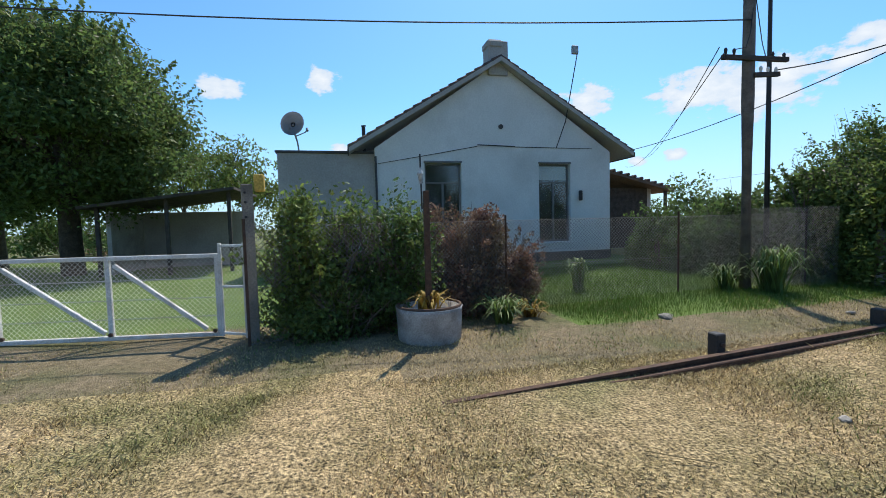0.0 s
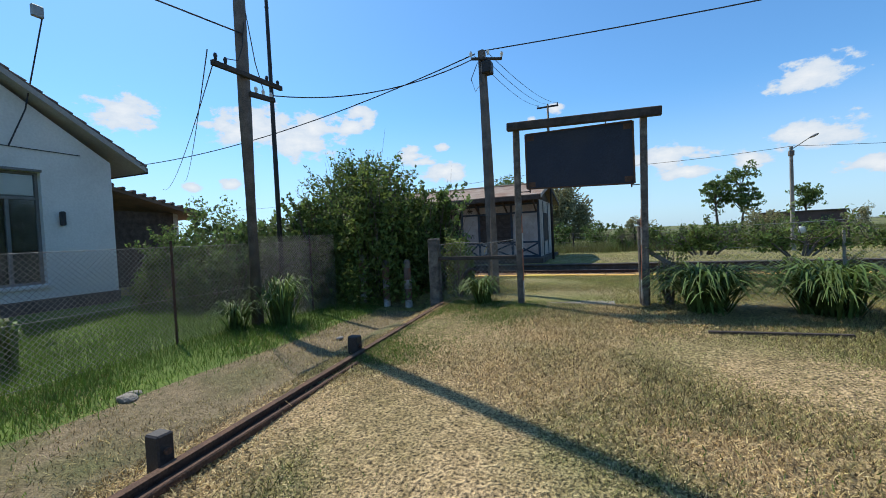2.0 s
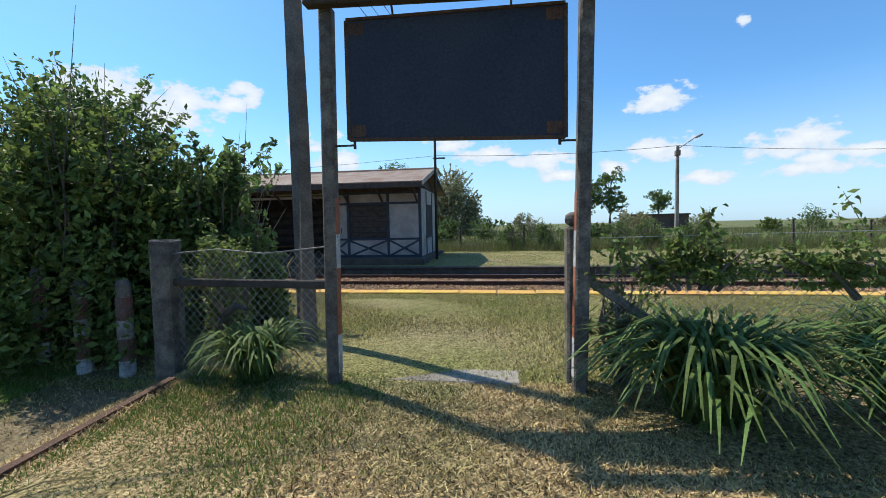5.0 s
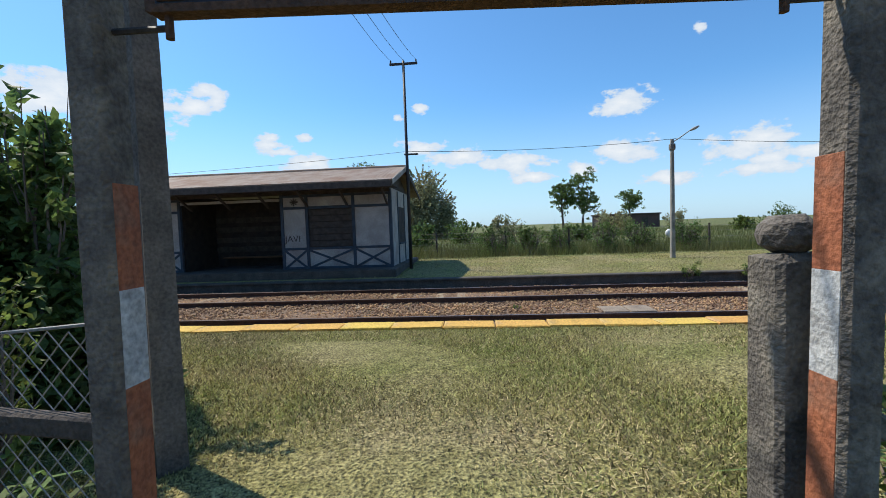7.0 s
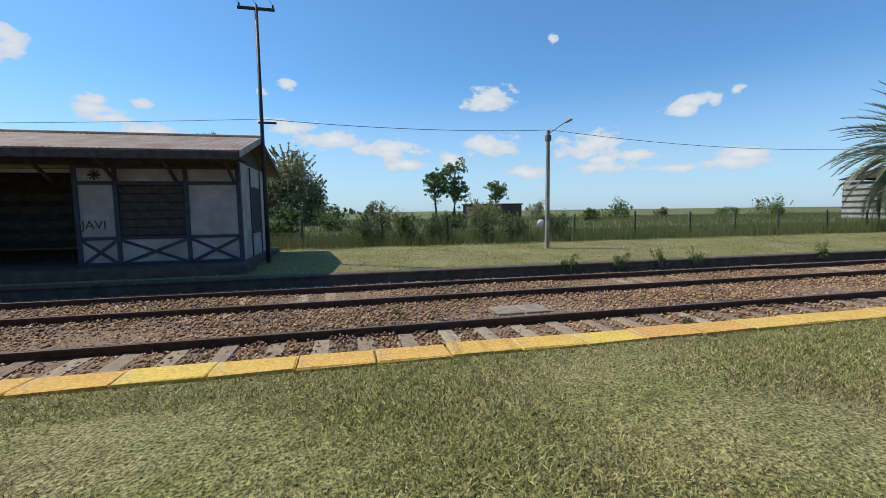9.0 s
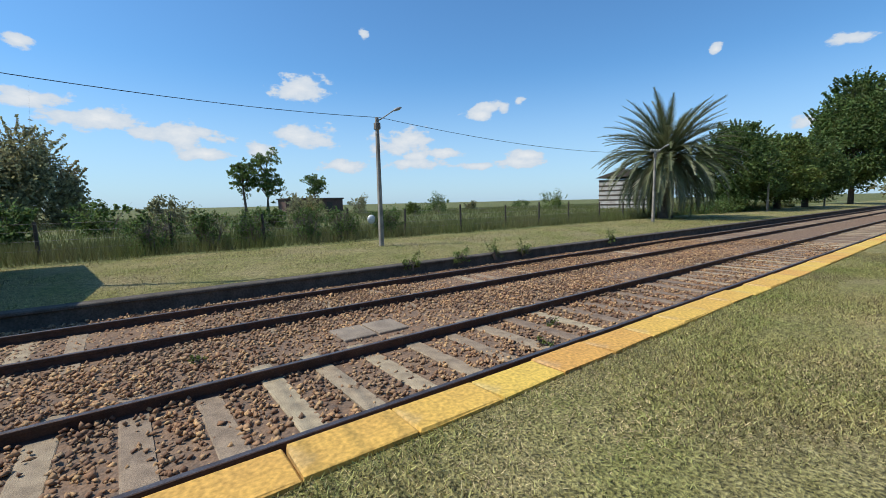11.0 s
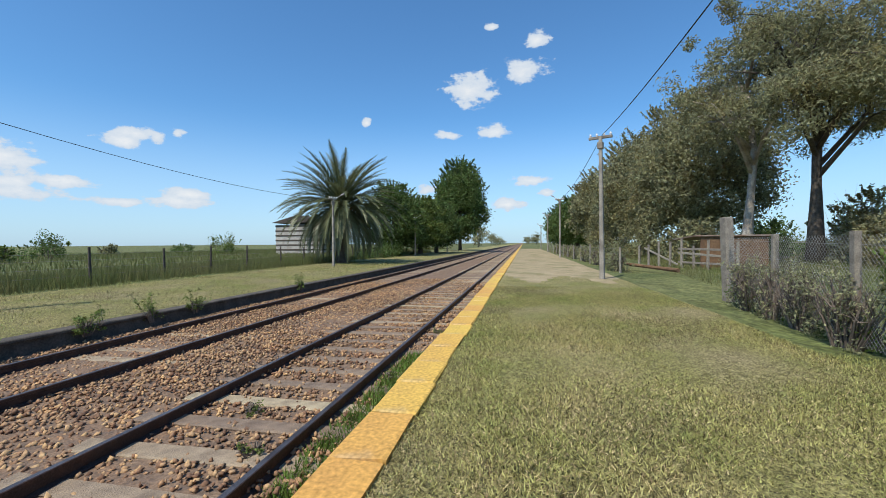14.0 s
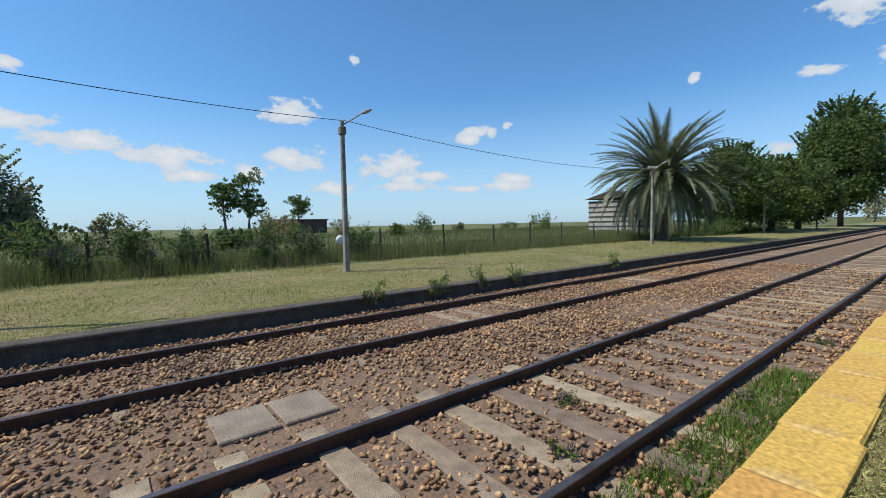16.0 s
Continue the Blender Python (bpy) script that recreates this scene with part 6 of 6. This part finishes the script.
for i in range(9):
    x = 7.6 + 0.82 * i
    bush("fence_foot_weed", x, 10.05 - 0.105 * (x - 7.6), -0.1, 0.45, 0.3, 0.4 + 0.1 * (i % 3), 80 + i, 0.06, 700, M_LEAFL if i % 2 else M_LEAF, "green weeds at the foot of the fence", twigs=10, lumps=14, group="weeds at the fence foot", category="weed")

# ---- trees and distance ----
dome_tree("shade_tree", -15.3, -9.0, -0.2, 4.7, 9.6, 1.9, 101, 0.17, 62000, M_LEAF, "large dark rounded shade tree beyond the white gate", lumps=230, shoots=90)
dome_tree("shade_tree", -20, -14.5, -0.2, 5.2, 10.5, 1.9, 102, 0.24, 26000, M_LEAF, "large dark rounded shade tree beyond the white gate")
tree("willow", -34, -6.5, -0.2, 8.2, 3.6, 2.0, 103, 0.26, 8000, M_LEAFL, "light green willow behind the house annex", droop=0.8)
tree("willow", -36, -12, -0.2, 8.6, 4.0, 2.0, 104, 0.26, 8000, M_LEAFL, "light green willow behind the house annex", droop=0.8)
tree("willow", -33, -1.2, -0.2, 6.4, 2.5, 2.0, 105, 0.24, 4500, M_LEAFL, "light green willow behind the house annex", droop=0.8)
for i, (x, y, h) in enumerate(((-32, -18, 6), (-30, -24, 7), (-40, -30, 8), (-46, 4, 7), (-44, 16, 6))):
    bush("yard_thicket", x, y, -0.2, 4.5, 3.5, h * 0.55, 110 + i, 0.3, 4000, M_LEAF, "dark thicket behind the yard", category="thicket", group="yard thickets", lumps=40, shoots=20)
bush("flower_hedge", -20, -7, -0.2, 0.9, 4.5, 1.0, 117, 0.12, 3500, M_LEAFR, "low rusty-red hedge beyond the lawn", lumps=30)

bush("broad_tree", -5.0, 66, -0.1, 5.0, 4.6, 9.2, 120, 0.36, 26000, M_LEAFO, "dense rounded olive-green tree behind the station", twigs=14, category="tree", lumps=170, shoots=40, dome=True)
tree("broad_tree", -6.5, 42, -0.1, 6.3, 1.5, 3.0, 121, 0.2, 3500, M_LEAF, "slim tree rising behind the station roof")
tree("gum_tree", 24.5, 118, -0.1, 13.0, 3.6, 2.2, 122, 0.6, 2600, M_LEAF, "tall sparse gum tree far out in the pasture", clump=0.26, group="far gum trees")
tree("gum_tree", 29.5, 119, -0.1, 14.0, 4.0, 2.2, 123, 0.6, 3000, M_LEAF, "tall sparse gum tree far out in the pasture", clump=0.26, group="far gum trees")
tree("gum_tree", 42, 121, -0.1, 10.0, 3.0, 2.5, 124, 0.55, 2000, M_LEAF, "small gum tree behind the far brick building", clump=0.3, group="far gum trees")
s = thing("brick_building", 38, 109, -0.1, "long low dark brick farm building with flat roof", "building")
part("wall", box(B(), -7.2, 0, -0.2, 6.2, 6, 2.9), mat("dark_brick", (0.12, 0.075, 0.065), (0.09, 0.06, 0.055), 1.5, 0.9, fine=6), s)
part("roof", box(B(), -7.5, -0.3, 2.902, 6.5, 6.3, 3.2, 0.04), M_WOODDK, s)
part("door", box(B(), 2.2, -0.04, 0, 3.6, -0.004, 2.2), M_WOODDK, s)
FIELD = ((4.5, 44, 1.9, 2.0, M_LEAFO), (15.5, 52, 2.6, 2.4, M_LEAFO), (10.5, 44, 1.5, 1.3, M_LEAF), (18.0, 58, 2.4, 1.9, M_LEAFL), (31.5, 74, 1.6, 2.6, M_LEAFO), (34, 62, 1.3, 1.5, M_LEAFL), (41, 66, 2.6, 2.4, M_LEAF), (60, 80, 1.8, 1.6, M_LEAFO), (88, 92, 3.0, 1.8, M_LEAF), (64, 62, 3.0, 3.0, M_LEAFL), (1.2, 47, 2.2, 2.0, M_LEAF), (-1.5, 37, 1.6, 1.7, M_LEAF), (75, 70, 1.2, 1.2, M_LEAF))
for i, (x, y, r, h, m) in enumerate(FIELD):
    bush("field_shrub", x, y, -0.15, r, r, h, 130 + i, 0.22, 1700, m, "scattered green shrub in the pasture", lumps=18, shoots=16, group="pasture shrubs")
for i, (x, y) in enumerate(((3.2, 31.2), (5.0, 31.4), (8.7, 31.3), (10.4, 31.2), (12.7, 31.3), (6.6, 31.6))):
    bush("fence_weeds", x, y, -0.15, 0.9, 0.6, 1.35, 150 + i, 0.1, 1500, M_LEAF, "tall dark weeds tangled along the pasture fence", twigs=24, shoots=18, group="weeds along the fence")


def build_pasture_fence():
    f = thing("pasture_fence", 0, 31.4, -0.15, "wire stock fence on slim dark timber posts", "fence")
    rng = random.Random(4)
    x = -3.0
    while x < 75:
        h = rng.uniform(1.25, 1.5)
        part("post", tube(B(), [(0, 0, -0.3), (rng.uniform(-0.05, 0.05), 0, h)], [0.06, 0.05], 7), M_WOODDK, f, at=pose(x, rng.uniform(-0.1, 0.1), 0))
        x += rng.uniform(3.0, 3.8)
    for z in (0.35, 0.65, 0.95, 1.2):
        part("strand", tube(B(), [(-3, 0, z), (75, 0, z)], 0.004, 4), M_WIREOLD, f)
    d = B()
    bmesh.ops.create_uvsphere(d, u_segments=14, v_segments=8, radius=0.21)
    bmesh.ops.scale(d, vec=(1, 0.5, 1.05), verts=d.verts)
    solid("white_drum", d, M_CERAMIC, "white plastic drum lid hung on the pasture fence", "drum", at=pose(11.9, 31.3, 0.72), smooth=True)


build_pasture_fence()


def build_palm():
    p = thing("date_palm", 36.2, 29.0, -0.2, "squat date palm with a huge head of arching fronds", "palm tree")
    rng = np.random.default_rng(77)
    bm = tube(B(), [(0, 0, -0.3), (0, 0, 1.2), (0, 0, 3.4), (0, 0, 4.4)], [0.55, 0.5, 0.55, 0.75], 14)
    for v in bm.verts:
        v.co += Vector((rng.normal(0, 0.05), rng.normal(0, 0.05), 0))
    part("trunk", bm, M_BARK, p, "thick scaly trunk")
    st = B()
    for i in range(60):
        a, z = i * 2.4, 3.6 + 1.2 * (i / 60)
        r = 0.6
        tube(st, [(r * math.cos(a), r * math.sin(a), z), ((r + 0.45) * math.cos(a), (r + 0.45) * math.sin(a), z + 0.35)], [0.07, 0.03], 5)
    part("frond_stubs", st, M_PALMDRY, p, "orange-brown cut frond stubs")

    def frond(L, bend, seed):
        r = np.random.default_rng(seed)
        V, F = [], []

        def mid(s):
            ang = 1.0 * s * bend
            return np.array([L * (math.sin(ang * 1.0) / max(bend, 0.01)), 0, L * (1 - math.cos(ang)) / max(bend, 0.01) * -1])
        for s in np.linspace(0.12, 1.0, 46):
            c, c2 = mid(s), mid(min(1.02, s + 0.02))
            t = (c2 - c) / np.linalg.norm(c2 - c)
            nrm = np.array([-t[2], 0, t[0]])
            ll = 0.62 * math.sin(math.pi * min(0.97, s * 0.9 + 0.12)) ** 0.6 * L / 4.2
            for sg in (-1, 1):
                d = t * 0.8 + np.array([0, sg, 0]) * 0.5 + nrm * (0.45 - 0.25 * r.uniform())
                tip = c + d / np.linalg.norm(d) * ll - np.array([0, 0, 0.12 * ll])
                w = t * 0.06
                k = len(V)
                V += [c - w, c + w, tip]
                F.append((k, k + 1, k + 2))
        for i in range(12):
            a, b = mid(i / 12), mid((i + 1) / 12)
            w = 0.04 * (1 - i / 13)
            k = len(V)
            V += [a + np.array([0, w, 0]), b + np.array([0, w, 0]), a - np.array([0, w, 0])]
            V += [b - np.array([0, w, 0]), a + np.array([0, 0, w]), b + np.array([0, 0, w])]
            F += [(k, k + 1, k + 2), (k + 2, k + 1, k + 3), (k, k + 4, k + 1), (k + 1, k + 4, k + 5), (k + 2, k + 3, k + 4), (k + 4, k + 3, k + 5)]
        return raw("frond", V, F, M_PALM)
    kinds = [frond(5.7, b, i) for i, b in enumerate((0.7, 1.0, 1.25, 1.45, 1.65, 1.8))]
    for i in range(185):
        q = (i + 0.5) / 185
        az = i * 137.5 + rng.normal(0, 6)
        elev = 80 - 108 * q ** 0.9 + rng.normal(0, 5)
        k = min(5, int(q * 6))
        part("frond", kinds[k if elev > -10 else max(0, 4 - k // 2)], None, p, at=Matrix.Translation((0, 0, 4.5)) @ pose(0, 0, 0, 0, 0, az) @ pose(0, 0, 0, 0, -elev, 0) @ Matrix.Scale(rng.uniform(0.85, 1.05) * (0.92 if q > 0.7 else 1), 4))


build_palm()

s = thing("striped_house", 64.6, 49.2, -0.1, "white boarded house end with dark stripes behind the palm", "house")
part("wall", box(B(), 0, -4, -0.2, 7, 4, 4.6), M_PANEL, s)
for i in range(6):
    part("stripe", box(B(), -0.05, -4.03, 0.5 + i * 0.75, 7.05, 4.03, 0.72 + i * 0.75), M_WOODDK, s, "dark horizontal stripe")
bm = B()
vs = [bm.verts.new(v) for v in ((-0.4, -4.5, 4.9), (7.4, -4.5, 4.9), (7.4, 0, 6.1), (-0.4, 0, 6.1), (7.4, 4.5, 4.9), (-0.4, 4.5, 4.9))]
for f in ((0, 1, 2, 3), (3, 2, 4, 5), (0, 3, 5), (1, 4, 2), (0, 5, 4, 1)):
    bm.faces.new([vs[i] for i in f])
bmesh.ops.recalc_face_normals(bm, faces=bm.faces)
part("roof", bm, M_WOODDK, s)
part("flue", tube(B(), [(1.5, 0.5, 5.4), (1.5, 0.5, 7.2)], 0.12, 8), M_WOODDK, s)

dome_tree("dark_tree", 55, 30.5, -0.2, 4.4, 9.2, 0.6, 160, 0.32, 18000, M_LEAF, "dense dark tree in the row behind the palm", group="row behind the palm")
dome_tree("dark_tree", 63, 29, -0.2, 4.0, 8.4, 0.6, 161, 0.32, 15000, M_LEAFL, "fresh green tree in the row behind the palm", group="row behind the palm")
dome_tree("dark_tree", 72, 28.5, -0.2, 4.2, 8.8, 0.6, 162, 0.34, 15000, M_LEAF, "dense dark tree in the row behind the palm", group="row behind the palm")
dome_tree("tall_oak", 92, 27.5, -0.2, 6.2, 19, 2.0, 163, 0.5, 28000, M_LEAF, "tall dense dark tree at the end of the row", lumps=230)
bush("row_undergrowth", 50, 30, -0.2, 9, 1.6, 1.5, 164, 0.2, 5000, M_LEAF, "dark undergrowth below the trees", lumps=50, category="undergrowth", shoots=30)
for i in range(16):
    x = 130 + i * 34
    s_ = 1 if i % 2 else -1
    tree("distant_tree", x, 14 + s_ * (14 + 2.2 * (i % 5)) + i * 1.1, -0.2, 6 + (i * 37 % 5), 4.5, 0.5, 170 + i, 0.7, 1000, M_LEAFO, "small distant tree along the railway", group="distant trees", limbs=7)

# right-hand trees beyond the field fence
tree("casuarina", 33.5, -3.5, -0.2, 19, 5.8, 1.6, 200, 0.26, 60000, M_LEAFO, "tall dark casuarina with drooping grey-green foliage", droop=0.5, clump=0.3, limbs=16, trunk_r=0.4, squash=0.7, slim=0.3)
tree("gum_tree", 36.5, -1.0, -0.2, 17.5, 4.6, 4.0, 201, 0.24, 18000, M_LEAFO, "tall gum tree with a pale smooth trunk and thin crown", bark=M_BARKW, droop=0.5, clump=0.24, limbs=14, trunk_r=0.34, slim=0.35)
dome_tree("casuarina", 47, -2.0, -0.2, 6.6, 15.5, 2.2, 202, 0.3, 34000, M_LEAFO, "broad grey-olive tree beyond the paddock", lumps=240, shoots=90)
dome_tree("casuarina", 58, 0.0, -0.2, 6.4, 14.5, 1.8, 203, 0.32, 30000, M_LEAFO, "broad grey-olive tree beyond the paddock", lumps=240, shoots=90)
dome_tree("casuarina", 69, 2.5, -0.2, 5.4, 12.5, 1.5, 204, 0.36, 20000, M_LEAFO, "broad grey-olive tree beyond the paddock", lumps=200)
dome_tree("dark_tree", 80, 5.0, -0.2, 4.8, 9.8, 0.8, 205, 0.34, 18000, M_LEAF, "dense dark green tree beside the sandy path")
dome_tree("dark_tree", 93, 6.0, -0.2, 4.6, 9.4, 0.8, 206, 0.36, 14000, M_LEAF, "dense dark green tree beside the sandy path")
tree("casuarina", 28, -9.5, -0.2, 17, 5.5, 4.0, 207, 0.28, 30000, M_LEAFO, "tall casuarina at the edge of the grove", droop=0.5, clump=0.28, limbs=15, slim=0.35)
for i, (x, y, r, h) in enumerate(((42, -12, 5, 3.4), (52, -10, 6, 3.6), (64, -7, 6, 3.2), (30, -18, 5, 3.4))):
    bush("grove_thicket", x, y, -0.2, r, 3, h, 215 + i, 0.3, 4000, M_LEAF, "dark thicket under the grove", category="thicket", group="grove thickets", lumps=40, shoots=20)


def build_pen():
    f = thing("stock_pen", 28.5, 5.6, -0.1, "rough timber stock pen with leaning rails and brown board shed", "pen")
    rng = random.Random(9)
    for i in range(9):
        x, y = i * 0.75 - 3, 0.35 * i - 1.2
        part("post", tube(B(), [(0, 0, -0.2), (rng.uniform(-0.1, 0.1), 0, rng.uniform(1.2, 1.9))], [0.08, 0.06], 7), M_WOODGREY, f, at=pose(x, y, 0))
    for z in (0.35, 0.7, 1.05):
        part("rail", beam(B(), (-3, -1.2, z), (0.2, 0.3, z + rng.uniform(-0.2, 0.2)), 0.05, 0.11, 0.01), M_WOODGREY, f)
    part("rail", beam(B(), (0.2, 0.3, 0.2), (2.6, 1.4, 1.1), 0.05, 0.1, 0.01), M_WOODGREY, f)
    sh = part("shed_wall", box(B(), 0.4, -0.9, -0.1, 0.5, -4.2, 1.75), M_WOODBR, f, "brown board wall")
    part("shed_wall", box(B(), 0.51, -4.2, -0.1, 3.5, -4.1, 1.75), M_WOODBR, f)
    part("shed_roof", box(B(), 0.2, -4.4, 1.76, 3.7, -0.6, 1.84, 0.01, pose(0, 0, 0, 0, 3, 0)), M_CORR, f, "low rusty sheet roof")
    for i in range(12):
        part("post", tube(B(), [(0, 0, -0.2), (rng.uniform(-0.08, 0.08), 0, rng.uniform(1.1, 1.5))], [0.06, 0.05], 6), M_WOODGREY, f, at=pose(-4 + 4.2 * i, 4.2 + 0.05 * i, 0))
    for z in (0.3, 0.6, 0.9, 1.15):
        part("strand", tube(B(), [(-4, 4.2, z), (46, 4.8, z)], 0.005, 4), M_WIREOLD, f)
    part("lying_log", tube(B(), [(-5.5, 2.2, 0.25), (-1.5, 3.6, 0.35)], [0.09, 0.07], 8), M_WOODBR, f, "brown log propped low")


build_pen()
for i, (x, y, r, h) in enumerate(((38, 1.5, 2.6, 3.2), (47, 3.0, 3.2, 3.8), (58, 4.5, 3.4, 4.2), (33, -6.5, 3.4, 4.6), (29.5, -5.5, 2.6, 3.4))):
    bush("grove_shrub", x, y, -0.2, r, r, h, 250 + i, 0.25, 5000, M_LEAFO, "olive shrub filling the edge of the grove", lumps=60, shoots=30, dome=True, group="grove shrubs")
for i in range(7):
    bush("dry_scrub", 26 + i * 5.5, 9.6 + 0.05 * i, -0.1, 2.4, 0.5, 1.0, 230 + i, 0.12, 900, M_LEAFO, "dry scrub along the paddock wire", twigs=26, shoots=14, group="scrub on the fence")
def track_weeds():
    for i, (x, y) in enumerate(((7.95, 17.35), (7.1, 16.75), (9.4, 16.2), (12.5, 16.1), (3.1, 19.2))):
        bush("track_weed", x, y, Z_BED, 0.16, 0.16, 0.14, 260 + i, 0.035, 160, M_LEAFL, "small green weed sprouting in the ballast", twigs=6, lumps=8, group="weeds in the ballast", category="weed")


track_weeds()
PW = ((10.6, 23.0), (12.2, 23.0), (13.5, 23.0), (8.9, 23.05), (19, 23.0))
for i, (x, y) in enumerate(PW):
    bush("wall_weed", x, y, Z_FAR - 0.15, 0.35 if i else 0.5, 0.16, 0.32, 240 + i, 0.06, 350, M_LEAFL, "green weed growing from the platform wall", twigs=8, shoots=6, lumps=10, group="weeds on the platform wall")
